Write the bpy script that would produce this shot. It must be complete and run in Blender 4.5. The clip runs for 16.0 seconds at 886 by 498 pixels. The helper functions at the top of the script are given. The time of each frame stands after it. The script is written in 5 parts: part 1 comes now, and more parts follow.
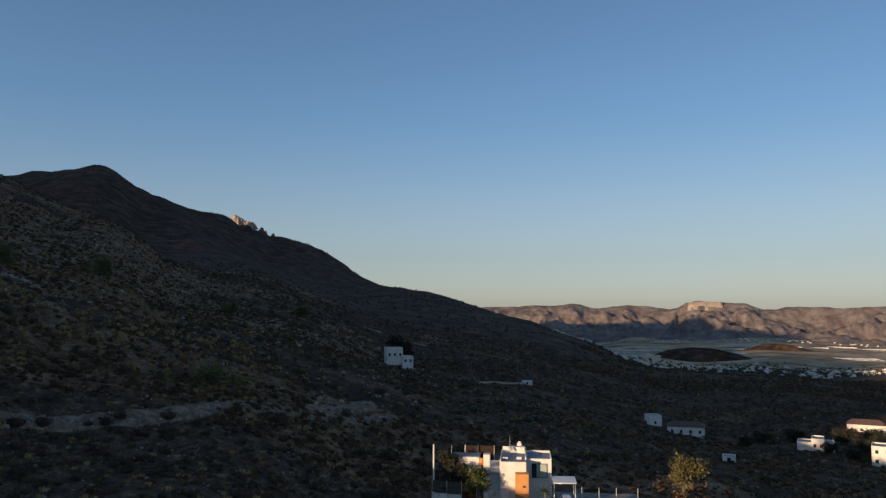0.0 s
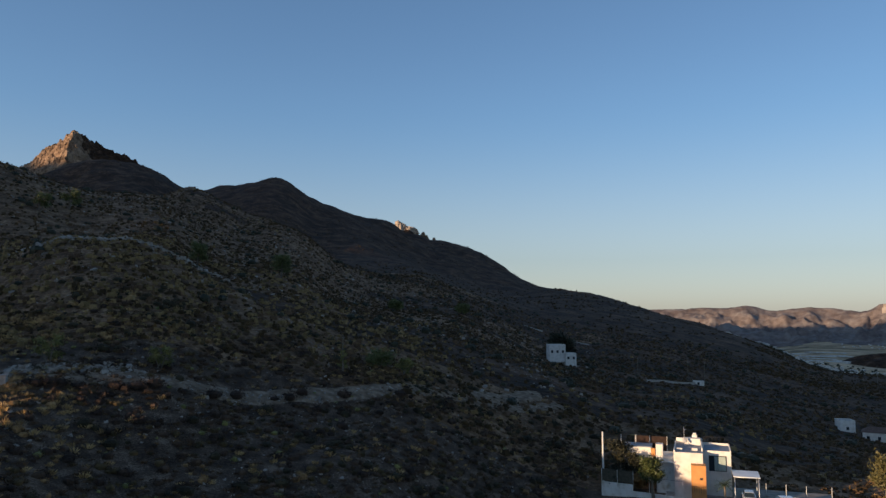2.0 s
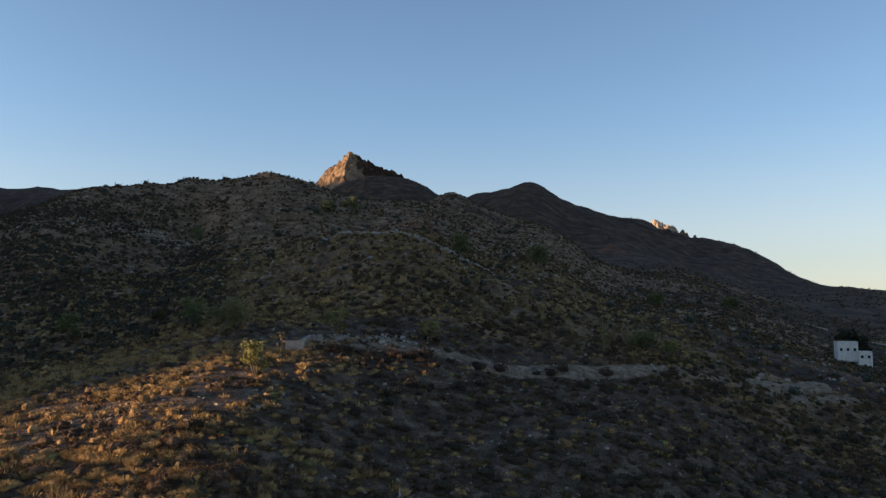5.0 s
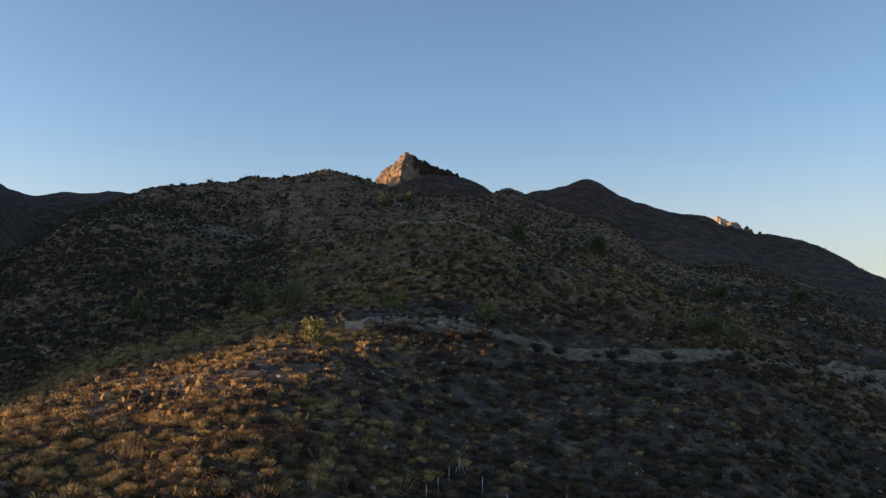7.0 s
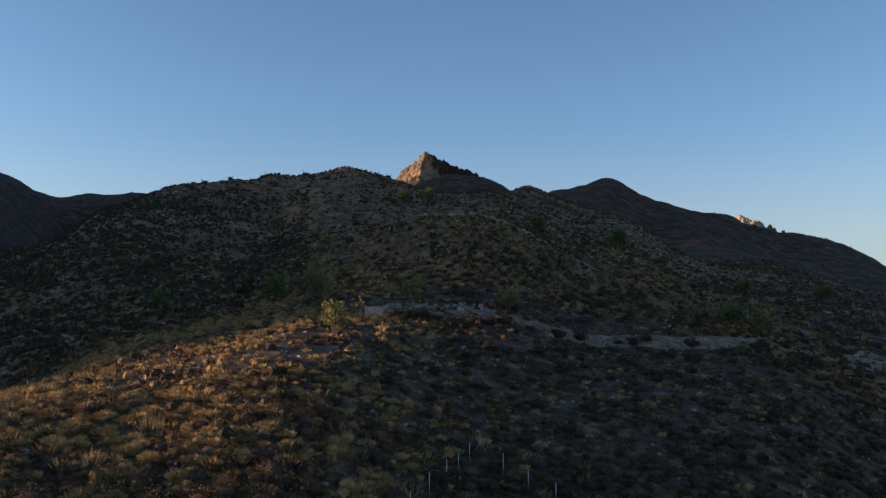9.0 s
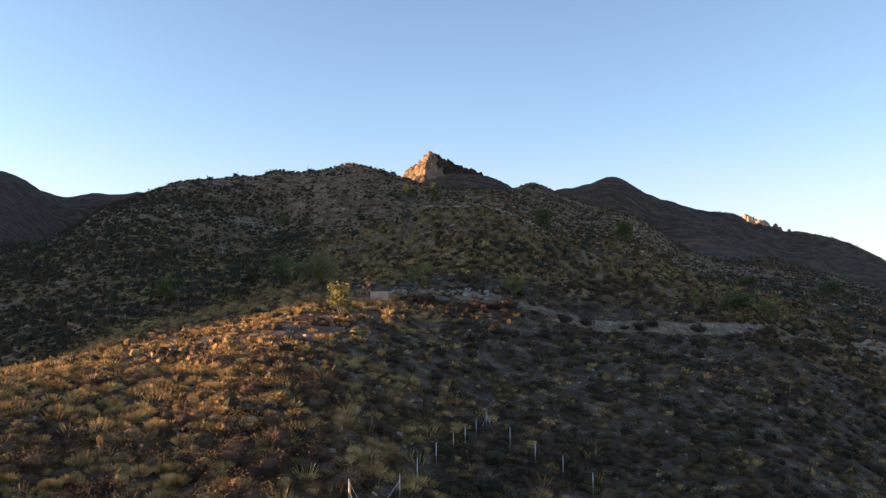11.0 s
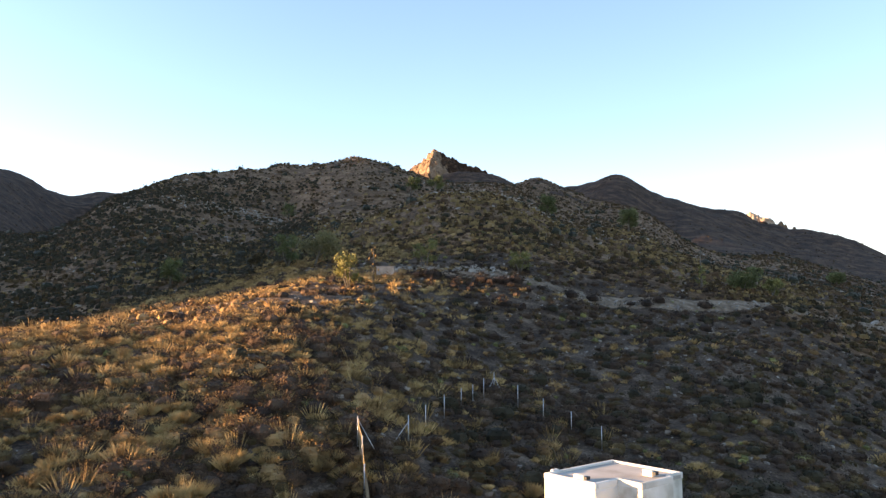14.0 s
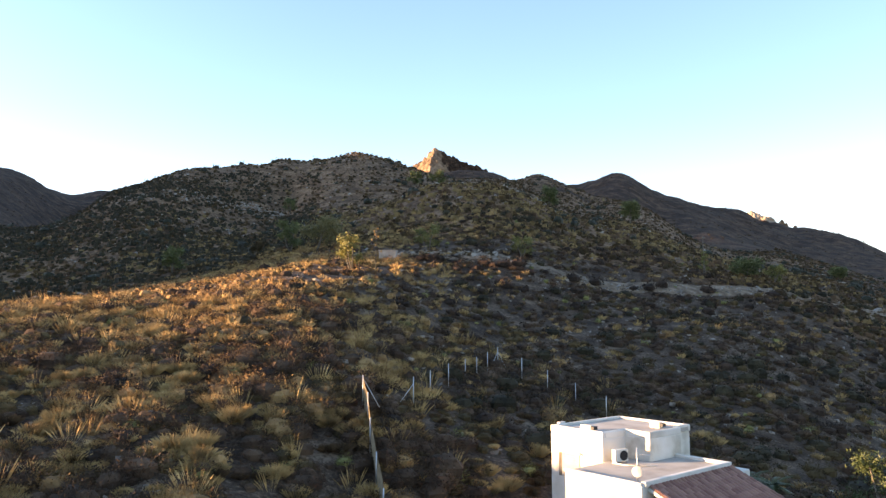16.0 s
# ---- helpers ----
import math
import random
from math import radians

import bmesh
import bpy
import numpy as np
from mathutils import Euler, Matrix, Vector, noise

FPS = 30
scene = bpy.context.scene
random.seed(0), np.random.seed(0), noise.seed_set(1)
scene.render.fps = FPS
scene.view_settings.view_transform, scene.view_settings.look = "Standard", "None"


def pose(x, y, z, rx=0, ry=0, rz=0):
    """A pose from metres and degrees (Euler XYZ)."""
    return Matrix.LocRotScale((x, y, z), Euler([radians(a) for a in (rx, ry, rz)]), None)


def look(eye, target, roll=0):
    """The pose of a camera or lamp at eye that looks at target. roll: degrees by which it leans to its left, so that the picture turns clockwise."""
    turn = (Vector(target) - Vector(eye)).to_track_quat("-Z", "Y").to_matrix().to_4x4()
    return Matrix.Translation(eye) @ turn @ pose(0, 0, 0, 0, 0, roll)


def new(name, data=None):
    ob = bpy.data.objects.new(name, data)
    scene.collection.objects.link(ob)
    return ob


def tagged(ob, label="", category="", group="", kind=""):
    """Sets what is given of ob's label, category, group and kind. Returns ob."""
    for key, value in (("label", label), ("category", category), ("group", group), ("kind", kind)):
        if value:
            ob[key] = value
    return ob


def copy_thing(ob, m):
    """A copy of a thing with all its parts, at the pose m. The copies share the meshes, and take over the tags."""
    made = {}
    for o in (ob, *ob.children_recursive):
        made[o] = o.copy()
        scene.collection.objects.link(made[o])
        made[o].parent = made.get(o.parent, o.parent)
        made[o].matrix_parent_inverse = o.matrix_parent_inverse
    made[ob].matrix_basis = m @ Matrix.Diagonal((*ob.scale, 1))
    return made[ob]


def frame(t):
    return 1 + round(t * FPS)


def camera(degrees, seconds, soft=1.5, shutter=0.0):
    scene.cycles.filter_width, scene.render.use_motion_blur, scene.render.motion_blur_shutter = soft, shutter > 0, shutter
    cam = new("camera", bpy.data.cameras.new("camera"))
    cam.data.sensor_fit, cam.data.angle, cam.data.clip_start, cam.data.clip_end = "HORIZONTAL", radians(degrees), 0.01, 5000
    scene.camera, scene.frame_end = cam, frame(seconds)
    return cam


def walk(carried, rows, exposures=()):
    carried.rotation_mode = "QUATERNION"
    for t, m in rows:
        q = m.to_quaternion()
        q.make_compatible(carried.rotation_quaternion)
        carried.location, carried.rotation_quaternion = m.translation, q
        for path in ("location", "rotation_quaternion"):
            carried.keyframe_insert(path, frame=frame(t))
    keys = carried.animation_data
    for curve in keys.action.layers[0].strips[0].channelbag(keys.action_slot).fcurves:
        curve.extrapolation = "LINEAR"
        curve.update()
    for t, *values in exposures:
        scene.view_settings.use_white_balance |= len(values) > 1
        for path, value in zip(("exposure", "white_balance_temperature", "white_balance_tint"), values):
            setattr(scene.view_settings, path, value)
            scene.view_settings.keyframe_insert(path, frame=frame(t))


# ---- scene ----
# ---------------------------------------------------------------- camera
cam = camera(62.7, 16.0, soft=1.4)
walk(cam, [
    (0, pose(1.147, -3.934, 32.991, 95.044, 0.000, -39.889)),
    (0.5, pose(1.105, -3.898, 32.274, 95.162, 0.000, -33.869)),
    (1, pose(1.011, -3.781, 31.554, 95.223, 0.000, -30.162)),
    (1.5, pose(0.879, -3.542, 30.838, 95.245, 0.000, -29.011)),
    (2, pose(0.761, -3.221, 30.150, 95.293, 0.000, -27.402)),
    (2.5, pose(0.734, -2.928, 29.456, 95.383, 0.000, -20.674)),
    (3, pose(0.788, -2.752, 28.802, 95.474, 0.000, -14.858)),
    (5.5, pose(0.690, -2.081, 25.382, 95.608, 0.000, -6.577)),
    (6, pose(0.656, -1.958, 24.650, 95.616, 0.000, -5.098)),
    (6.5, pose(0.634, -1.828, 24.039, 95.617, 0.000, -3.711)),
    (7, pose(0.618, -1.693, 23.546, 95.611, 0.000, -3.026)),
    (7.5, pose(0.593, -1.577, 23.091, 95.624, 0.000, -2.393)),
    (8, pose(0.616, -1.450, 22.598, 95.636, 0.000, -1.900)),
    (8.5, pose(0.621, -1.301, 22.108, 95.631, 0.000, -1.573)),
    (9, pose(0.619, -1.169, 21.588, 95.648, 0.000, -1.479)),
    (11.5, pose(0.434, -0.760, 19.061, 95.654, 0.000, -1.019)),
    (12, pose(0.383, -0.678, 18.540, 95.670, 0.000, -0.945)),
    (12.5, pose(0.331, -0.611, 18.041, 95.660, 0.000, -0.899)),
    (13, pose(0.313, -0.519, 17.483, 95.639, 0.000, -0.842)),
    (13.5, pose(0.252, -0.414, 16.924, 95.614, 0.000, -0.820)),
    (14, pose(0.240, -0.333, 16.370, 95.614, 0.000, -0.782)),
    (14.5, pose(0.216, -0.242, 15.826, 95.618, 0.000, -0.746)),
    (15, pose(0.174, -0.120, 15.339, 95.590, 0.000, -0.730)),
    (15.5, pose(0.077, -0.022, 14.816, 95.602, 0.000, -0.734)),
    (16, pose(0.002, -0.000, 14.301, 95.575, 0.000, -0.728)),
], exposures=[(0, 0.34, 6300, 13), (1.5, 0.5, 6300, 13), (3, 0.75, 6350, 13), (5.5, 1.06, 7100, 16), (7, 1.0, 7000, 16), (9, 0.74, 6350, 12),
               (9.4, 0.8, 6350, 12), (11.2, 1.76, 7700, 20), (12.5, 1.96, 8100, 21), (13.5, 2.22, 8000, 20), (14.5, 2.32, 7700, 20), (16, 2.38, 7600, 19)])

# ---------------------------------------------------------------- sun and sky
SUN_AZ, SUN_EL = radians(-95), radians(6.8)     # measured from +y towards +x
SUN_TAN = math.tan(SUN_EL)
world = bpy.data.worlds.new("sky")
scene.world = world
world.use_nodes = True
wn = world.node_tree
sky = wn.nodes.new("ShaderNodeTexSky")
sky.sky_type = "NISHITA"
sky.sun_disc = False
sky.sun_elevation, sky.sun_rotation = SUN_EL, SUN_AZ
sky.altitude, sky.air_density, sky.dust_density, sky.ozone_density = 100, 0.85, 0.35, 2.2
haze = wn.nodes.new("ShaderNodeHueSaturation")      # evening haze greys the sky towards the horizon
where, split, depth = wn.nodes.new("ShaderNodeTexCoord"), wn.nodes.new("ShaderNodeSeparateXYZ"), wn.nodes.new("ShaderNodeMapRange")
depth.interpolation_type = "SMOOTHSTEP"
depth.inputs["From Min"].default_value, depth.inputs["From Max"].default_value = -0.05, 0.28
depth.inputs["To Min"].default_value, depth.inputs["To Max"].default_value = 0.4, 1.0
wn.links.new(where.outputs["Generated"], split.inputs[0])
wn.links.new(split.outputs["Z"], depth.inputs["Value"])
low = wn.nodes.new("ShaderNodeMapRange")
low.interpolation_type = "SMOOTHSTEP"
low.inputs["From Min"].default_value, low.inputs["From Max"].default_value = 0.0, 0.3
low.inputs["To Min"].default_value, low.inputs["To Max"].default_value = 0.72, 1.0
wn.links.new(split.outputs["Z"], low.inputs["Value"])
wn.links.new(low.outputs["Result"], haze.inputs["Value"])
wn.links.new(depth.outputs["Result"], haze.inputs["Saturation"])
wn.links.new(sky.outputs[0], haze.inputs["Color"])
away_from_sun, dusk, shade = wn.nodes.new("ShaderNodeVectorMath"), wn.nodes.new("ShaderNodeMapRange"), wn.nodes.new("ShaderNodeVectorMath")
away_from_sun.operation, shade.operation = "DOT_PRODUCT", "SCALE"      # the sky opposite a low sun is dimmer
away_from_sun.inputs[1].default_value = (-math.sin(SUN_AZ), -math.cos(SUN_AZ), 0)
dusk.inputs["From Min"].default_value, dusk.inputs["From Max"].default_value = 0.1, 1.0
dusk.inputs["To Min"].default_value, dusk.inputs["To Max"].default_value = 1.0, 0.74
wn.links.new(where.outputs["Generated"], away_from_sun.inputs[0])
wn.links.new(away_from_sun.outputs["Value"], dusk.inputs["Value"])
wn.links.new(haze.outputs[0], shade.inputs[0])
wn.links.new(dusk.outputs["Result"], shade.inputs["Scale"])
wn.links.new(shade.outputs[0], wn.nodes["Background"].inputs[0])
wn.nodes["Background"].inputs[1].default_value = 0.15
sun = new("sun", bpy.data.lights.new("sun", "SUN"))
sun.data.energy, sun.data.angle, sun.data.color = 5.0, radians(0.6), (1.0, 0.70, 0.42)
sun.matrix_world = look((math.sin(SUN_AZ) * 100, math.cos(SUN_AZ) * 100, SUN_TAN * 100), (0, 0, 0))


# ---------------------------------------------------------------- terrain
NEAR_SLOPE = [(-15.5, 31, 9.7), (-5.8, 33, 9.2), (-1.2, 39, 9.4), (-17.4, 39.5, 12.0), (-12, 47, 13.5), (-6.4, 46, 12.4), (-18.5, 49, 13.7),
              (0, 46, 9.5), (5.4, 59, 10.0), (7, 54, 9.3), (10, 53, 7.8), (11.8, 64, 9.8), (22.6, 75, 12.5), (40, 74, 9.1), (43, 88, 14.2),
              (20, 93, 18.0), (0, 25, 6.5), (15, 30, 4.5), (30, 45, 3.0), (-20, 18, 7.0)]
SPUR_EDGE = [(-38, 52, 13.5), (-36, 60, 14.8), (-34, 67, 15.6), (-33, 75, 16.8), (-31, 85, 18.3), (-26, 97, 20.4), (-19, 98, 22.3), (-8, 99, 22.9), (-14, 86, 20.9), (-22, 82, 19.2), (-12, 74, 18.5), (-3, 88, 20.2)]
TRACK = [(3, 99, 22), (15, 100, 21.6), (32.5, 102, 20.6), (39, 103, 19.8), (51, 108, 19.0), (57, 110, 17.9), (90, 118, 12.5)]
MID_HILL = [(41, 113, 22), (-6, 122, 28.2), (-20, 107, 24), (-31, 147, 31), (-22, 169, 37), (-8, 183, 45), (0.5, 183, 48.1), (13, 183, 48.6), (23.6, 183, 45.7), (29, 183, 42.8), (-7, 202, 46.5), (11, 205, 49),
            (33, 196, 43), (39, 212, 43.5), (62, 227, 44.5), (5, 225, 49)]
LEFT_VALLEY = [(-60, 85, 8), (-55, 105, 13), (-46, 133, 23), (-40, 160, 30), (-34, 205, 42), (-100, 150, 22), (-140, 120, 8)]
LEFT_HILL = [(-24, 249, 53), (-58, 285, 58), (-68, 266, 53), (-79, 278, 59), (-124, 258, 52.5), (-190, 270, 50), (0, 270, 58)]
LEFT_CREST = [(-132, 297, 66), (-128, 310, 71), (-121, 323, 78.4), (-111, 337, 84.6), (-95, 358, 91.6), (-79, 374, 97.6), (-63, 385, 99.4), (-52, 395, 103), (-42, 401, 106), (-35, 407, 105), (-25, 414, 104), (-11, 435, 102), (-180, 285, 52), (-215, 280, 44), (20, 455, 100)]
BEHIND_CREST = [(-200, 420, 50), (-120, 520, 65), (-50, 560, 80), (10, 600, 90), (70, 640, 95), (130, 620, 90), (180, 600, 80)]
KNOLL = [(35, 439, 99), (52, 477, 106), (64, 501, 114), (74, 515, 119), (86, 513, 115), (104, 509, 107), (121, 506, 100), (40, 332, 74), (61, 264, 50), (150, 500, 88), (63, 436, 93), (95, 440, 86)]
RIGHT_SLOPE = [(102, 288, 40), (126, 279, 32.5), (143, 255, 27.5), (240, 500, 62), (409, 889, 102), (330, 520, 42), (520, 700, 52)]
PEAK = [(-46, 1789, 379), (-26, 1830, 418), (4, 1850, 449), (32, 1850, 438), (75, 1828, 406), (117, 1796, 400), (156, 1763, 380), (188, 1740, 359), (-160, 1700, 300), (-300, 1750, 280), (0, 1400, 260), (150, 1200, 190), (0, 2150, 330)]
EAST_RIDGE = [(303, 1654, 320), (331, 1600, 314), (359, 1553, 317), (383, 1504, 320), (405, 1473, 307), (426, 1448, 286), (450, 1434, 267), (488, 1427, 253), (546, 1467, 245), (654, 1585, 256), (743, 1675, 260), (801, 1673, 237), (838, 1683, 222), (899, 1636, 210), (933, 1586, 187), (957, 1543, 159), (906, 1364, 115), (811, 1162, 82)]
LOW_RIDGE = [(809, 1102, 80), (796, 1016, 72), (748, 895, 62), (720, 822, 52), (700, 739, 37), (681, 645, 20), (684, 582, 7), (682, 538, -5), (672, 484, -20)]
EAST_FOOT = [(213, 1162, 185), (277, 1060, 163), (360, 1153, 172), (401, 1078, 148), (512, 1156, 142), (586, 1179, 124), (658, 1200, 123), (357, 809, 89), (621, 1150, 114), (646, 1077, 87), (544, 818, 56)]
FAR_LEFT = [(-1237, 2057, 430), (-1176, 2092, 425), (-1120, 2066, 401), (-1065, 2039, 377), (-961, 2065, 384), (-895, 2062, 377), (-814, 2041, 380), (-763, 2061, 373), (-684, 2089, 389), (-621, 2108, 378), (-542, 2130, 378), (-700, 1500, 170), (-1500, 1900, 400), (-1900, 3100, 300), (-1400, 3200, 250), (-400, 2800, 250)]
BACK_SIDE = [(350, 2500, 200), (650, 2350, 140), (950, 2250, 110), (1150, 2100, 85), (1300, 1900, 60), (700, 3100, 110), (1250, 2900, 40), (1700, 2600, 0), (1400, 3500, 40), (2200, 3700, 0), (-1000, 4200, 150), (0, 3300, 200), (800, 4300, 150), (1500, 4200, 60), (2100, 3000, 20), (1700, 2000, 20), (1500, 1500, -30), (1200, 1000, -55)]
VALLEY = [(187, 255, 10), (230, 210, 0), (178, 181, 6), (129, 141, 8.5), (93, 97, 8), (84, 76, 4.2), (72, 84, 3.6), (79, 71, 3.0), (66, 90, 6.0), (110, 64, 3), (251, 168, -10), (242, 146, -11),
          (154, 94, -1.5), (126, 81, 1.5), (300, 150, -16), (367, 177, -14), (450, 260, -15), (130, 30, -6), (220, 60, -14), (400, 60, -25)]
LIP = [(660, 414, -24), (637, 289, -22), (615, 208, -23), (600, 100, -26)]
PLAIN = [(860, 560, -52), (900, 400, -55), (1300, 900, -62), (1500, 700, -70), (2400, 1500, -98), (2500, 900, -98), (3400, 2200, -92), (3900, 1800, -88),
         (2500, 200, -90), (4200, 0, -90), (3000, 3400, -60), (4000, 2700, -70)]
SOUTH = [(0, 10, 3.5), (9, 6, 2.5), (-9, 6, 4), (0, -10, 1), (0, 0, 2.2), (60, -30, -8), (-60, -40, 0), (0, -120, -14), (300, -300, -40), (-300, 0, 0), (1000, -1500, -90), (-1000, -800, -40), (-1500, 500, 60),
         (0, -4000, -90), (-4000, -1000, 0), (-3500, 2500, 150), (3000, -3000, -90)]
NODES = np.array(NEAR_SLOPE + SPUR_EDGE + TRACK + MID_HILL + LEFT_VALLEY + LEFT_HILL + LEFT_CREST + BEHIND_CREST + KNOLL + RIGHT_SLOPE + PEAK
                 + EAST_RIDGE + LOW_RIDGE + EAST_FOOT + FAR_LEFT + BACK_SIDE + VALLEY + LIP + PLAIN + SOUTH, float)
EYE_Z = 20.0


def warped(x, y):
    """Plan coordinates in which all distances from the middle of the place are seen alike."""
    r = np.hypot(x, y) + 4.0
    s = np.log(r)
    return x / r * s * 1.0, y / r * s * 1.0


def bend(d2):
    return 0.5 * d2 * np.log(d2 + 1e-12)


_nx, _ny = warped(NODES[:, 0], NODES[:, 1])
_r = np.hypot(NODES[:, 0], NODES[:, 1]) + 12.0
_n = len(NODES)
_a = np.zeros((_n + 3, _n + 3))
_a[:_n, :_n] = bend((_nx[:, None] - _nx) ** 2 + (_ny[:, None] - _ny) ** 2) + np.eye(_n) * 2e-4
_a[:_n, _n], _a[:_n, _n + 1], _a[:_n, _n + 2] = 1, _nx, _ny
_a[_n:, :_n] = _a[:_n, _n:].T
_w = np.linalg.solve(_a, np.r_[(NODES[:, 2] - EYE_Z) / _r, 0, 0, 0])

_rng = np.random.RandomState(7)
_perm = _rng.rand(256, 256)


def value_noise(x, y):
    """Smooth noise between -1 and 1 with a wavelength of about two units."""
    xi, yi = np.floor(x).astype(int), np.floor(y).astype(int)
    fx, fy = x - xi, y - yi
    fx, fy = fx * fx * fx * (fx * (fx * 6 - 15) + 10), fy * fy * fy * (fy * (fy * 6 - 15) + 10)
    g = lambda a, b: _perm[a % 256, b % 256]
    low = g(xi, yi) * (1 - fx) + g(xi + 1, yi) * fx
    high = g(xi, yi + 1) * (1 - fx) + g(xi + 1, yi + 1) * fx
    return (low * (1 - fy) + high * fy) * 2 - 1


def fractal(x, y, size, octaves=4):
    out, amp = 0.0, 1.0
    for k in range(octaves):
        c, s = math.cos(k * 1.3), math.sin(k * 1.3)
        out = out + amp * value_noise((x * c - y * s) / size + 17.3 * k, (x * s + y * c) / size + 5.1 * k)
        amp, size = amp * 0.5, size * 0.5
    return out


def shade_ridge(x, y):
    """Unseen range added behind the place, its outline shaped to block the low sun."""
    ax, ay = -math.sin(SUN_AZ), -math.cos(SUN_AZ)
    along, across = x * ax + y * ay, -x * ay + y * ax
    top = np.interp(across, [-2500, -60, 0, 18, 22, 24, 31, 33, 37, 41, 45, 49, 53, 58, 66, 74, 82, 87, 89, 91, 93, 95, 97, 99, 110, 130, 165, 175, 222, 268, 330, 434, 506, 652, 849, 1000, 1080, 1160, 1250, 1340, 1390, 1470, 1530, 1621, 1716, 1786, 1830, 1860, 2200, 2500, 3000],
                    [140, 120, 60, 40, 20, 7.6, 8.7, 9.4, 10.3, 11.2, 12.2, 12.4, 11.8, 11.4, 12.1, 13.2, 14.8, 17.5, 19.7, 21.6, 23.4, 25.5, 29, 34, 48, 58, 66, 68, 68, 70, 90, 118, 148, 150, 172, 190, 262, 310, 350, 390, 405, 410, 374, 368, 372, 368, 385, 410, 395, 345, 300])
    away = 560 + np.maximum(across - 100, 0) * 1.2
    return top + 0.965 * away * SUN_TAN - np.maximum(np.abs(along + away) - 0.035 * away, 0) * 0.45


def ground(x, y):
    """The height of the ground."""
    x, y = np.atleast_1d(np.asarray(x, float)), np.atleast_1d(np.asarray(y, float))
    wx, wy = warped(x, y)
    out = np.zeros(len(x))
    for k in range(0, len(x), 20000):
        d2 = (wx[k:k + 20000, None] - _nx) ** 2 + (wy[k:k + 20000, None] - _ny) ** 2
        out[k:k + 20000] = bend(d2) @ _w[:_n]
    r = np.hypot(x, y) + 12.0
    z = EYE_Z + (out + _w[_n] + _w[_n + 1] * wx + _w[_n + 2] * wy) * r
    az = np.degrees(np.arctan2(x, y))
    plain = np.clip((r - 700) / 500, 0, 1) * np.clip((az - 44) / 6, 0, 1)
    rough = fractal(x, y, 3.0, 3) * 0.10 + fractal(x + 40, y, 14.0, 3) * 0.30 * np.clip(r / 90, 0.2, 1)
    gully = np.abs(fractal(x, y, 130.0, 4))
    rough = rough + (1 - plain) * np.clip((r - 120) / 300, 0, 1) * (fractal(x, y, 50.0, 3) * 0.0009 * r + (0.36 - gully) * 0.0022 * np.minimum(r, 2500))
    crag = np.clip((r - 900) / 700, 0, 1) * (1 - plain)
    rough = rough + crag * (fractal(x, y, 90.0, 5) * 3.0 - np.abs(fractal(x + 9, y, 45.0, 3)) * 3.0 + 1.0)
    z = z + rough * (1 - 0.7 * plain)
    z = z + 1.3 * np.exp(-((x - 8) / 10) ** 2 - ((y - 95) / 9) ** 2) - 2.2 * np.exp(-((x - 38) / 18) ** 2 - ((y - 96) / 9) ** 2)
    z = z - 0.8 * np.exp(-((x - 38) / 8) ** 2 - ((y - 88) / 5) ** 2)
    z = z - 1.2 * np.exp(-((x - 48) / 13) ** 2 - ((y - 80) / 8) ** 2) - 1.1 * np.exp(-((x - 28) / 6) ** 2 - ((y - 86.5) / 5) ** 2)
    z = z - 62 * np.exp(-((x - 10) / 130) ** 2 - ((y - 1735) / 100) ** 2) - 34 * np.exp(-(x / 120) ** 2 - ((y - 1610) / 75) ** 2)
    z = z - 2.3 * np.exp(-((x - 0.5) / 5.5) ** 2 - ((y - 27.5) / 5.5) ** 2)
    z = z + (22 * np.exp(-((az - 47.8) / 3.4) ** 2) + 13 * np.exp(-((az - 51.6) / 1.7) ** 2)) * np.exp(-((r - 1350) / 120) ** 2)        # the hillside with the first houses of the town
    z = z + 150 * np.exp(-((x - 975) / 75) ** 2 - ((y - 2150) / 90) ** 2)        # unseen hill added behind the ridge to lift the crags into the sun
    z = z + (8 * np.exp(-((az - 27.5) / 0.8) ** 2) - 19 * np.exp(-((az - 24.45) / 0.95) ** 2)) * np.exp(-((r - 1740) / 220) ** 2)        # the notch under them
    back = (az < -50) | (az > 110)
    return np.where(back, np.maximum(z, shade_ridge(x, y)), z)


def ground_at(x, y):
    return float(ground([x], [y])[0])


# ---------------------------------------------------------------- materials
def material(name, rough=0.9, metal=0.0):
    m = bpy.data.materials.new(name)
    m.use_nodes = True
    b = m.node_tree.nodes["Principled BSDF"]
    b.inputs["Roughness"].default_value, b.inputs["Metallic"].default_value = rough, metal
    b.inputs["Specular IOR Level"].default_value = 0.25
    return m, m.node_tree, b


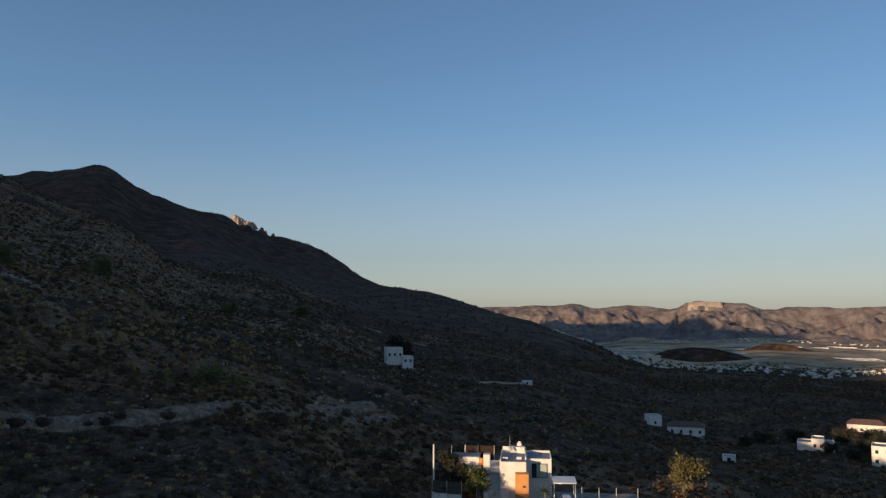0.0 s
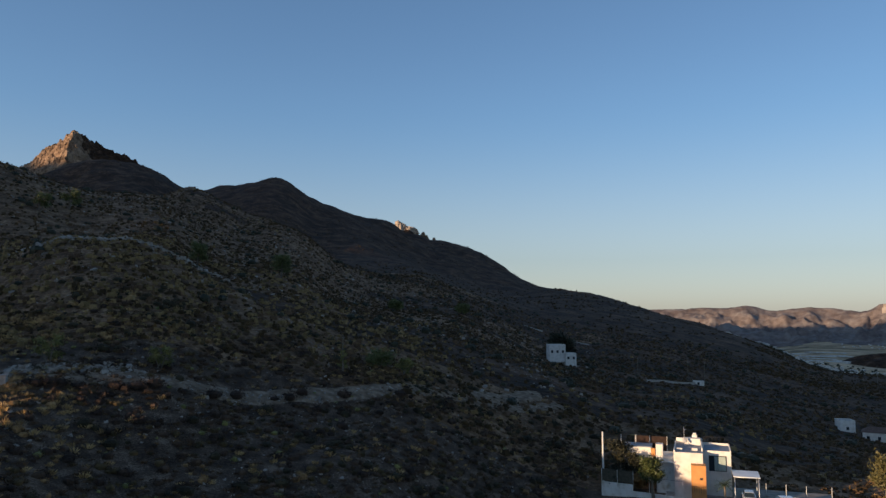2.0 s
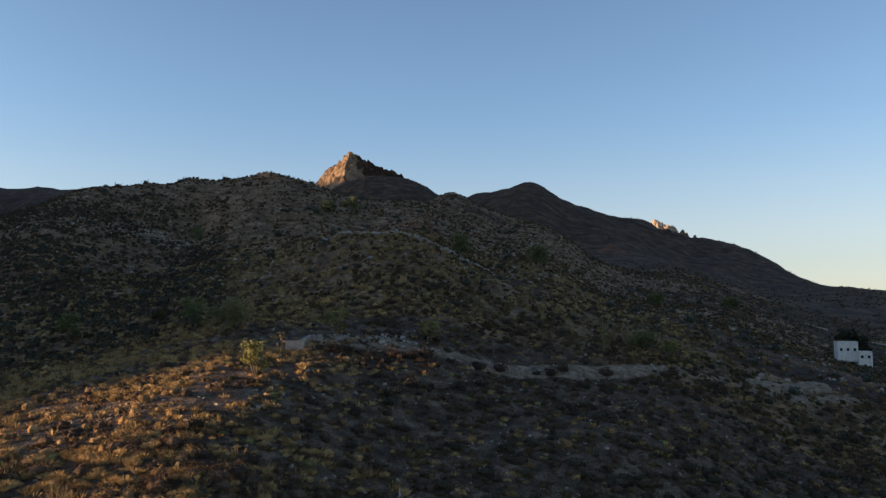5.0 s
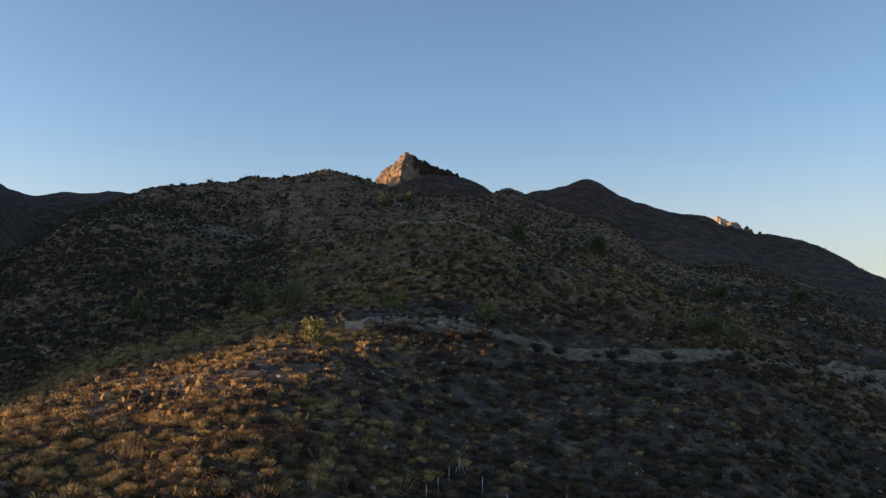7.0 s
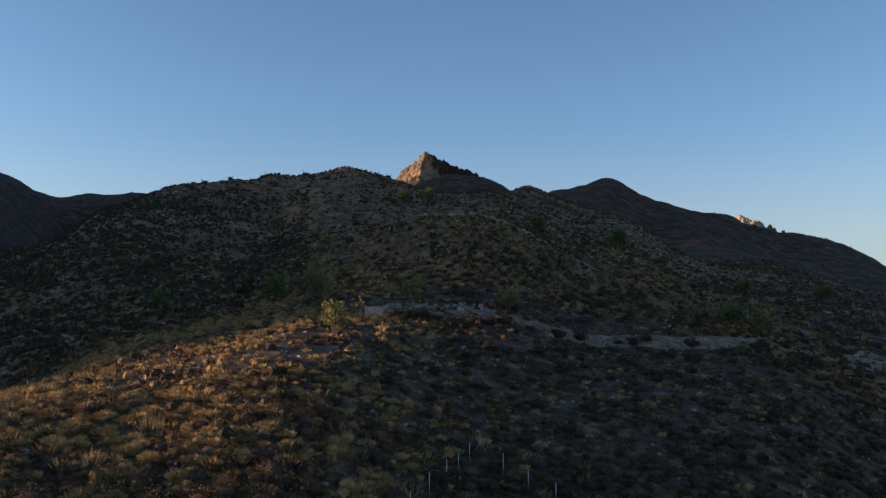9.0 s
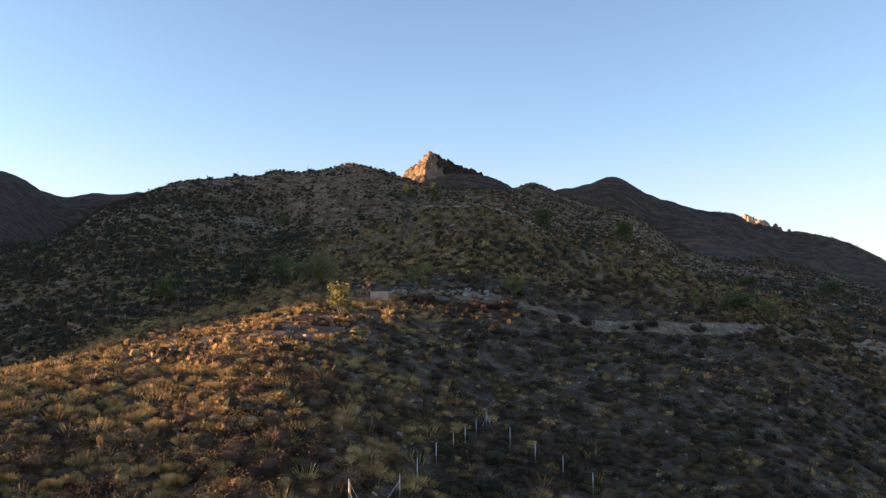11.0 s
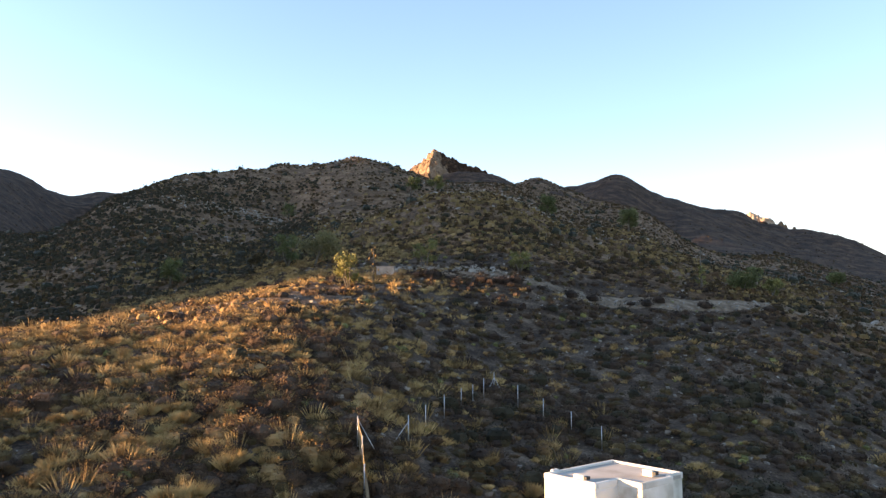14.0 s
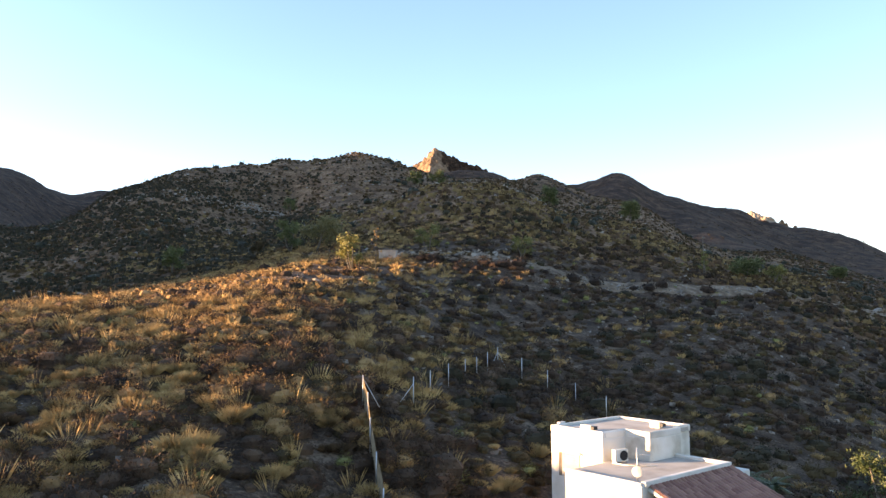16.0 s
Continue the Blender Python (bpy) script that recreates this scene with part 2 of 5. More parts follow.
def mixed(name, colours, scale, rough=0.9, detail=6.0, bump=0.0, bump_scale=None, metal=0.0, space="Object", fine=0.0):
    """A material whose colour wanders between the given ones."""
    m, nt, b = material(name, rough, metal)
    tc = nt.nodes.new("ShaderNodeTexCoord")
    no = nt.nodes.new("ShaderNodeTexNoise")
    no.inputs["Scale"].default_value, no.inputs["Detail"].default_value = scale, detail
    ramp = nt.nodes.new("ShaderNodeValToRGB")
    e = ramp.color_ramp.elements
    e[0].position, e[1].position = 0.3, 0.7
    e[0].color, e[1].color = (*colours[0], 1), (*colours[-1], 1)
    for k, c in enumerate(colours[1:-1]):
        e.new(0.3 + 0.4 * (k + 1) / (len(colours) - 1)).color = (*c, 1)
    nt.links.new(tc.outputs[space], no.inputs["Vector"])
    fac = no.outputs["Fac"]
    if fine:
        for q in e:
            q.position = 0.5 + (q.position - 0.5) * 0.5
        nf = nt.nodes.new("ShaderNodeTexNoise")
        nf.inputs["Scale"].default_value, nf.inputs["Detail"].default_value, nf.inputs["Roughness"].default_value = fine, 6, 0.7
        mx = nt.nodes.new("ShaderNodeMix")
        mx.inputs["Factor"].default_value = 0.55
        nt.links.new(tc.outputs[space], nf.inputs["Vector"])
        nt.links.new(fac, mx.inputs["A"])
        nt.links.new(nf.outputs["Fac"], mx.inputs["B"])
        fac = mx.outputs["Result"]
    nt.links.new(fac, ramp.inputs["Fac"])
    nt.links.new(ramp.outputs["Color"], b.inputs["Base Color"])
    if bump:
        n2 = nt.nodes.new("ShaderNodeTexNoise")
        n2.inputs["Scale"].default_value, n2.inputs["Detail"].default_value = bump_scale or scale * 6, 8
        bp = nt.nodes.new("ShaderNodeBump")
        bp.inputs["Strength"].default_value, bp.inputs["Distance"].default_value = 1.0, bump
        nt.links.new(tc.outputs[space], n2.inputs["Vector"])
        nt.links.new(n2.outputs["Fac"], bp.inputs["Height"])
        nt.links.new(bp.outputs["Normal"], b.inputs["Normal"])
    return m


SOIL = mixed("dry stony hillside soil", [(0.028, 0.0172, 0.0107), (0.0581, 0.0365, 0.0232), (0.099, 0.0659, 0.0428), (0.2045, 0.1438, 0.098)], 0.5, 0.95, 8, 0.25, 3.0, fine=5.0)
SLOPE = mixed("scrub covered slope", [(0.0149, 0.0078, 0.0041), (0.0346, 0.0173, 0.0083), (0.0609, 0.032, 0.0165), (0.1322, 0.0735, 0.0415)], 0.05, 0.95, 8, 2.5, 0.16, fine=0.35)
STRAW = mixed("dry straw grass", [(0.169, 0.1009, 0.0408), (0.39, 0.2522, 0.1025), (0.65, 0.454, 0.2038)], 0.75, 0.85, 3)
ESPARTO = mixed("grey green grass", [(0.0504, 0.0292, 0.0137), (0.1008, 0.0584, 0.0265), (0.1598, 0.0909, 0.0431)], 0.75, 0.85, 3)
BRUSH = mixed("golden brown brush", [(0.1105, 0.0598, 0.026), (0.26, 0.1495, 0.0611), (0.455, 0.286, 0.1235)], 0.9, 0.9, 3)
HILLSOIL = mixed("pale stony hill soil", [(0.0654, 0.035, 0.0175), (0.119, 0.0676, 0.034), (0.1817, 0.1064, 0.0562), (0.3052, 0.1895, 0.1098)], 0.16, 0.95, 8, 0.6, 1.2, fine=1.1)
HILLBUSH = mixed("dark olive hill scrub", [(0.0269, 0.0165, 0.0064), (0.0568, 0.0343, 0.0124), (0.1076, 0.0647, 0.0236)], 0.35, 0.9, 3)
HILLGREY = mixed("grey brown hill brush", [(0.0578, 0.0345, 0.0186), (0.1092, 0.064, 0.034), (0.1671, 0.1023, 0.0549)], 0.35, 0.9, 3)
PALEOLIVE = mixed("pale olive scrub", [(0.113, 0.0749, 0.0273), (0.2056, 0.1349, 0.0524), (0.3187, 0.208, 0.0875)], 0.4, 0.8, 3)
RUSSET = mixed("dark russet shrubs", [(0.020, 0.013, 0.009), (0.044, 0.028, 0.019), (0.085, 0.053, 0.034)], 0.9, 0.9, 3)
OLIVE = mixed("olive green scrub", [(0.0381, 0.0264, 0.0111), (0.081, 0.0551, 0.0223), (0.1428, 0.0934, 0.0394)], 0.8, 0.85, 3)
GREY = mixed("grey brown scrub", [(0.035, 0.0218, 0.0142), (0.0769, 0.047, 0.0291), (0.1398, 0.0881, 0.0535)], 0.8, 0.9, 3)
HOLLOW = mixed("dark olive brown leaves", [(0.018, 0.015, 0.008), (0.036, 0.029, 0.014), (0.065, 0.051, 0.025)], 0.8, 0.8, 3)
DARKLEAF = mixed("dark green leaves", [(0.0154, 0.0168, 0.0099), (0.0308, 0.0318, 0.0165), (0.0528, 0.0486, 0.0264)], 0.8, 0.6, 3)
YELLOWLEAF = mixed("yellow green leaves", [(0.0891, 0.0891, 0.0275), (0.1701, 0.162, 0.0486), (0.2673, 0.2398, 0.0729)], 0.9, 0.6, 3)
TREELEAF = mixed("olive green leaves", [(0.0619, 0.0728, 0.0237), (0.1128, 0.1274, 0.0437), (0.182, 0.182, 0.0692)], 0.8, 0.6, 3)
OLIVELEAF = mixed("dusty olive leaves", [(0.1003, 0.0911, 0.0365), (0.1823, 0.1604, 0.0656), (0.2826, 0.2369, 0.1094)], 0.8, 0.6, 3)
EUCALYPT = mixed("dusty eucalyptus leaves", [(0.045, 0.044, 0.016), (0.085, 0.078, 0.028), (0.135, 0.115, 0.045)], 0.8, 0.6, 3)
CITRUS = mixed("glossy citrus leaves", [(0.03, 0.042, 0.014), (0.058, 0.075, 0.024), (0.10, 0.11, 0.04)], 1.0, 0.45, 3)
PALMLEAF = mixed("palm fronds", [(0.03, 0.045, 0.014), (0.06, 0.075, 0.026)], 1.5, 0.5, 3)
BARK = mixed("grey bark", [(0.10, 0.08, 0.06), (0.22, 0.19, 0.15)], 3.0, 0.9, 6, 0.01, 20)
STONE = mixed("pale limestone", [(0.16, 0.135, 0.11), (0.27, 0.23, 0.19), (0.42, 0.375, 0.32)], 0.6, 0.85, 8, 0.03, 6)
PALESTONE = mixed("bleached limestone", [(0.1991, 0.1674, 0.1357), (0.2986, 0.2579, 0.2126), (0.3891, 0.3438, 0.2895)], 0.8, 0.85, 8, 0.03, 6)
GRAVEL = mixed("gravel of the track", [(0.10, 0.069, 0.044), (0.195, 0.137, 0.090), (0.32, 0.238, 0.168)], 0.9, 0.95, 12, 0.06, 5)
# Redder than plain rock, since the warm low sun is put into it.
CLIFF = mixed("warm rock", [(0.081, 0.0504, 0.0306), (0.207, 0.1332, 0.081), (0.324, 0.225, 0.1485)], 0.06, 0.95, 10, 1.2, 0.15, fine=0.4)
RANGE = mixed("bare far hills", [(0.1028, 0.0793, 0.0724), (0.1572, 0.1276, 0.1143), (0.2177, 0.1896, 0.1715)], 0.012, 0.95, 12, 4.0, 0.03, fine=0.03)
FIELD = mixed("fields of the plain", [(0.075, 0.062, 0.03), (0.36, 0.24, 0.125), (0.58, 0.43, 0.27)], 0.006, 0.95, 10, fine=0.018)
WHITE = mixed("white render", [(0.54, 0.50, 0.43), (0.68, 0.64, 0.57), (0.74, 0.71, 0.65)], 0.9, 0.85, 9, 0.004, 25)
STAINED = mixed("stained cream render", [(0.42, 0.36, 0.27), (0.66, 0.62, 0.54), (0.74, 0.71, 0.65)], 1.1, 0.85, 9, 0.004, 25)
TERRACOTTA = mixed("ochre render", [(0.50, 0.22, 0.07), (0.60, 0.29, 0.10)], 1.2, 0.85, 8)
LEANTO = mixed("clay red roofing", [(0.14, 0.06, 0.045), (0.22, 0.10, 0.075)], 1.5, 0.9, 6)
ROOFTILE = mixed("weathered brown roof tiles", [(0.10, 0.06, 0.045), (0.19, 0.12, 0.09)], 1.5, 0.9, 8)
PALEROCK = mixed("pale cliff", [(0.306, 0.238, 0.1785), (0.425, 0.3485, 0.272)], 0.02, 0.95, 12, 1.0, 0.06)
DECK = mixed("dusty roof deck", [(0.30, 0.27, 0.23), (0.42, 0.385, 0.34), (0.50, 0.465, 0.42)], 0.8, 0.9, 9)
SLATE = mixed("blue grey roof coating", [(0.16, 0.19, 0.22), (0.24, 0.27, 0.31)], 0.7, 0.7, 8)
SHEETING = mixed("white sheet roofing", [(0.60, 0.64, 0.66), (0.74, 0.77, 0.78)], 0.6, 0.5, 6)
PLASTIC = mixed("greenhouse plastic", [(0.28, 0.26, 0.23), (0.50, 0.46, 0.40)], 0.02, 0.5, 4)
METAL = mixed("galvanised steel", [(0.42, 0.43, 0.44), (0.60, 0.60, 0.60)], 6.0, 0.45, 4, metal=0.7)
DARK = mixed("dark frame", [(0.02, 0.02, 0.022), (0.04, 0.04, 0.042)], 4.0, 0.5, 3)
REED = mixed("weathered canvas screen", [(0.20, 0.15, 0.09), (0.34, 0.265, 0.165)], 3.0, 0.9, 6)
NETTING = mixed("dark green shade netting", [(0.05, 0.05, 0.035), (0.10, 0.085, 0.06)], 3.0, 0.9, 6)
RUSTNET = mixed("rusty brown netting", [(0.022, 0.013, 0.010), (0.045, 0.026, 0.019)], 2.0, 0.9, 6)
BLIND = mixed("faded cream blind", [(0.46, 0.41, 0.33), (0.56, 0.51, 0.43)], 2.0, 0.8, 4)
ENAMEL = mixed("white enamel", [(0.60, 0.57, 0.50), (0.70, 0.68, 0.62)], 3.0, 0.4, 4)
CONCRETE = mixed("rough concrete", [(0.26, 0.24, 0.21), (0.42, 0.39, 0.35)], 1.5, 0.9, 9, 0.01, 14)
PAVING = mixed("paved yard", [(0.20, 0.17, 0.14), (0.30, 0.27, 0.23)], 0.8, 0.9, 8)
CARPAINT = mixed("silver car paint", [(0.50, 0.53, 0.57), (0.58, 0.60, 0.64)], 3.0, 0.25, 3, metal=0.4)


def tile_material():
    """Clay tiles, each of its own shade."""
    m, nt, b = material("clay roof tile", 0.8)
    info, ramp = nt.nodes.new("ShaderNodeObjectInfo"), nt.nodes.new("ShaderNodeValToRGB")
    e = ramp.color_ramp.elements
    e[0].color, e[1].color = (0.30, 0.135, 0.10, 1), (0.52, 0.27, 0.20, 1)
    no, mix = nt.nodes.new("ShaderNodeTexNoise"), nt.nodes.new("ShaderNodeMixRGB")
    no.inputs["Scale"].default_value, no.inputs["Detail"].default_value = 9.0, 8.0
    mix.blend_type = "MULTIPLY"
    mix.inputs["Fac"].default_value = 0.6
    nt.links.new(info.outputs["Random"], ramp.inputs["Fac"])
    nt.links.new(ramp.outputs["Color"], mix.inputs["Color1"])
    nt.links.new(no.outputs["Color"], mix.inputs["Color2"])
    nt.links.new(mix.outputs["Color"], b.inputs["Base Color"])
    return m


def glass_material():
    m, nt, b = material("window glass", 0.06)
    b.inputs["Base Color"].default_value = (0.02, 0.03, 0.035, 1)
    b.inputs["Specular IOR Level"].default_value = 0.6
    return m


TILE, GLASS = tile_material(), glass_material()


# ---------------------------------------------------------------- ground sheet
def ground_sheet():
    az = np.radians(np.concatenate([np.arange(-180, -100, 4.0), np.arange(-100, -82, 0.3), np.arange(-82, -42, 0.8),
                                    np.arange(-42, 78, 0.25), np.arange(78, 180, 4.0)]))
    rad = np.exp(np.linspace(math.log(6.0), math.log(4900.0), 390))
    na, nr = len(az), len(rad)
    x = (np.sin(az)[None] * rad[:, None]).ravel()
    y = (np.cos(az)[None] * rad[:, None]).ravel()
    x, y = np.r_[x, 0.0], np.r_[y, 0.0]
    z = ground(x, y)
    i = np.arange(na * nr).reshape(nr, na)
    a, b = i[:-1], np.roll(i, -1, axis=1)[:-1]
    c, d = np.roll(i, -1, axis=1)[1:], i[1:]
    quads = np.stack([a, d, c, b], -1).reshape(-1, 4)
    me = bpy.data.meshes.new("ground")
    tris = [(na * nr, int(i[0, k]), int(i[0, (k + 1) % na])) for k in range(na)]
    me.from_pydata(np.stack([x, y, z], 1).tolist(), [], quads.tolist() + tris)
    me.polygons.foreach_set("use_smooth", np.ones(len(me.polygons), bool))
    me.materials.append(SOIL)
    me.materials.append(FIELD)
    me.materials.append(CLIFF)
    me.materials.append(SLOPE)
    me.materials.append(HILLSOIL)
    px, py, pz = x[quads[:, 0]], y[quads[:, 0]], z[quads[:, 0]]
    pr, pa = np.hypot(px, py), np.degrees(np.arctan2(px, py))
    kind = np.zeros(len(me.polygons), np.int32)
    # Darker slope material beyond 560 m and east of the middle hill.
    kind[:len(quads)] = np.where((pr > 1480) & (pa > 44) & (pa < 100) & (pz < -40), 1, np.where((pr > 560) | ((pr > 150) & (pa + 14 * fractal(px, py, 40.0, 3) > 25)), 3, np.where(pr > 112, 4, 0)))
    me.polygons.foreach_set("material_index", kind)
    return tagged(new("ground", me), "dry brown scrubby hillside running out to a plain", "ground", kind="structure")


ground_sheet()


# ---------------------------------------------------------------- mesh helpers
def mesh_of(name, verts, faces, mat, smooth=False):
    me = bpy.data.meshes.new(name)
    me.from_pydata([tuple(v) for v in verts], [], faces)
    if smooth:
        me.polygons.foreach_set("use_smooth", np.ones(len(me.polygons), bool))
    me.materials.append(mat)
    return me


def triangles(name, tri, mat):
    """A mesh of loose triangles from an array of n x 3 x 3."""
    n = len(tri)
    me = bpy.data.meshes.new(name)
    me.vertices.add(3 * n)
    me.loops.add(3 * n)
    me.polygons.add(n)
    me.vertices.foreach_set("co", tri.reshape(-1).astype(np.float32))
    me.loops.foreach_set("vertex_index", np.arange(3 * n, dtype=np.int32))
    me.polygons.foreach_set("loop_start", np.arange(0, 3 * n, 3, dtype=np.int32))
    me.update()
    me.materials.append(mat)
    return me


def part(name, me, parent, label="", at=None):
    ob = new(name, me)
    ob.parent = parent
    if at is not None:
        ob.matrix_basis = at
    return tagged(ob, label) if label else ob


def thing(name, m, label, category, group=""):
    ob = new(name)
    ob.empty_display_size = 0.2
    ob.matrix_world = m
    return tagged(ob, label, category, group)


def slab(name, mat, x0, x1, y0, y1, z0, z1, bevel=0.02, cut=()):
    """A box with softened edges."""
    bm = bmesh.new()
    bmesh.ops.create_cube(bm, size=1.0)
    for v in bm.verts:
        v.co = Vector(((x0 + x1) / 2 + v.co.x * (x1 - x0), (y0 + y1) / 2 + v.co.y * (y1 - y0), (z0 + z1) / 2 + v.co.z * (z1 - z0)))
    if bevel:
        bmesh.ops.bevel(bm, geom=bm.edges[:], offset=min(bevel, 0.45 * min(x1 - x0, y1 - y0, z1 - z0)), segments=2, affect="EDGES", profile=0.5)
    me = bpy.data.meshes.new(name)
    bm.to_mesh(me)
    bm.free()
    me.materials.append(mat)
    return me


def tube(path, radii, sides=6):
    """Verts and faces of a tapering tube along a path."""
    verts, faces = [], []
    for k, (p, r) in enumerate(zip(path, radii)):
        p = Vector(p)
        d = (Vector(path[min(k + 1, len(path) - 1)]) - Vector(path[max(k - 1, 0)])).normalized()
        u = d.orthogonal().normalized()
        w = d.cross(u)
        verts += [p + (u * math.cos(2 * math.pi * j / sides) + w * math.sin(2 * math.pi * j / sides)) * r for j in range(sides)]
    for k in range(len(path) - 1):
        for j in range(sides):
            a, b = k * sides + j, k * sides + (j + 1) % sides
            faces.append((a, b, b + sides, a + sides))
    faces += [tuple(range(sides))[::-1], tuple(range((len(path) - 1) * sides, len(path) * sides))]
    return verts, faces


def joined(name, pieces, mat, smooth=True):
    verts, faces = [], []
    for v, f in pieces:
        faces += [tuple(i + len(verts) for i in face) for face in f]
        verts += v
    return mesh_of(name, verts, faces, mat, smooth)


def rod(name, mat, a, b, r, r2=None, sides=8):
    return joined(name, [tube([a, b], [r, r if r2 is None else r2], sides)], mat)


# ---------------------------------------------------------------- scrub, grass and stones
rng = np.random.RandomState(21)


def scattered(n, r0, r1, a0, a1, power=1.0):
    r = (rng.rand(n) * (r1 ** power - r0 ** power) + r0 ** power) ** (1 / power)
    a = np.radians(rng.rand(n) * (a1 - a0) + a0)
    return r * np.sin(a), r * np.cos(a)


def grass_tris(x, y, size, blades, thin=0.016, tall=0.6):
    """Domed tufts of thin arching blades that fan out from the root."""
    n, z = len(x), ground(x, y)
    turn, fan = rng.rand(n, blades) * 2 * np.pi, rng.rand(n, blades) ** 0.8 * 1.1
    ln = size[:, None] * (0.6 + 0.32 * rng.rand(n, blades))
    c, s = np.cos(turn), np.sin(turn)
    root = 0.32 * size[:, None] * fan
    base = np.stack([x[:, None] + c * root, y[:, None] + s * root, np.broadcast_to(z[:, None] - 0.05, c.shape)], -1)
    tip = base + np.stack([c * np.sin(fan) * ln * 0.8, s * np.sin(fan) * ln * 0.8, np.cos(fan) * ln * tall + 0.14 * ln], -1)
    turn = rng.rand(n, blades) * 6.28
    side = np.stack([np.cos(turn), np.sin(turn), 0 * c], -1) * (thin * size[:, None, None] + 0.004)
    mid = base * 0.45 + tip * 0.55 + np.array([0, 0, 0.1]) * ln[..., None]
    return np.stack([base, mid + side * 1.4, tip - side * 0.3], 2).reshape(-1, 3, 3)


def bush_tris(x, y, size, leaves, flat=0.7, spiky=0.35):
    """Rounded bushes: a lumpy heart under a coat of short twigs that point outwards."""
    n, z = len(x), ground(x, y)
    height = size * flat * (0.75 + 0.5 * rng.rand(n))
    sides = 7 if leaves > 30 else 5 if leaves > 12 else 4
    ang = np.arange(sides) * 2 * np.pi / sides + rng.rand(n, 1) * 3
    lump = 0.62 + 0.48 * rng.rand(n, sides)

    def ring(out, up):
        r = size[:, None] * out * lump
        return np.stack([x[:, None] + np.cos(ang) * r, y[:, None] + np.sin(ang) * r, z[:, None] + height[:, None] * up * (0.85 + 0.3 * rng.rand(n, sides)) - (0.12 if up == 0 else 0)], -1)

    low, belt, high = (ring(0.78, 0.0), ring(0.84, 0.38), ring(0.54, 0.72)) if leaves > 30 else (ring(0.86, 0.0), ring(0.95, 0.42), ring(0.6, 0.8))
    top = np.stack([x, y, z + height * (0.82 if leaves > 30 else 0.92)], -1)[:, None].repeat(sides, 1)
    low2, belt2, high2 = np.roll(low, -1, 1), np.roll(belt, -1, 1), np.roll(high, -1, 1)
    shell = ((low, low2, belt), (low2, belt2, belt), (belt, belt2, high), (belt2, high2, high), (high, high2, top))
    if leaves < 12:
        shell = ((low, low2, high), (low2, high2, high), (high, high2, top))
    out = [np.stack(t, 2).reshape(-1, 3, 3) for t in shell]
    turn, up = rng.rand(n, leaves) * 2 * np.pi, rng.rand(n, leaves) ** 0.8
    lobe = 1 + 0.18 * np.sin(turn * 2 + rng.rand(n, 1) * 6) + 0.12 * np.sin(turn * 3 + rng.rand(n, 1) * 6)
    h = np.sqrt(1 - up ** 2)
    way = np.stack([np.cos(turn) * h * lobe * size[:, None], np.sin(turn) * h * lobe * size[:, None], up * lobe * height[:, None]], -1)
    mid = np.stack([x, y, z], -1)[:, None]
    wide = (size * (1.0 if leaves < 30 else 1.35) / math.sqrt(leaves))[:, None, None]
    reach = 0.74 + 0.32 * rng.rand(n, leaves, 1) + spiky * rng.rand(n, leaves, 1) ** 4
    leaf = (mid + way * reach)[:, :, None] + rng.randn(n, leaves, 3, 3) * wide[..., None] * 0.55
    leaf[:, :, 2] += way * 0.12
    out.append(leaf.reshape(-1, 3, 3))
    return np.concatenate(out)


def stuff(name, tri, mat, label, category):
    return tagged(new(name, triangles(name, tri, mat)), label, category, kind="stuff")


RIDGE_ROCKS = [(-7, 176), (0, 176.5), (8, 176.5), (16, 176), (24, 176), (29, 178), (36, 187)]


def thinned(x, y, size, cut, seed):
    """Keeps the places where the wandering density is high enough."""
    keep = fractal(x + seed * 31.0, y - seed * 17.0, size, 3) + rng.randn(len(x)) * 0.35 > cut
    off = (np.hypot(x - 8.3, y - 30) < 5.2) | ((np.abs(x - 84) < 14) & (np.abs(y - 77) < 12))
    ty = np.interp(x, [-8, 5, 15, 24, 33, 42, 52, 60, 75, 90], [98.2, 99.2, 99.8, 101, 102, 104.6, 108.4, 111.5, 115, 118.5])
    off |= (y > ty - 3.4) & (y < ty + 1.2) & (x > 9) & (x < 50) & (rng.rand(len(x)) < 0.88)      # the track and its bank
    band = y - np.interp(x, *zip(*RIDGE_ROCKS))
    off |= (x > -8) & (x < 36) & (band > -3) & (band < 3)        # bare rock on the crest of the middle hill
    keep &= ~off
    return x[keep], y[keep]


def along_line(points, n, spread):
    p = np.array(points, float)
    k = rng.rand(n) * (len(p) - 1)
    i = np.minimum(k.astype(int), len(p) - 2)
    f = (k - i)[:, None]
    q = p[i] * (1 - f) + p[i + 1] * f + rng.randn(n, 2) * spread
    return q[:, 0], q[:, 1]


def thin_on_lit_spur(x, y, share):
    """Thins darker kinds on the sunlit spur, so that it looks more brightly lit."""
    keep = (rng.rand(len(x)) < share) | (x > -4) | (y < 46)
    return x[keep], y[keep]


def sizes(x, low, span, power=1.6):
    return low + span * rng.rand(len(x)) ** power


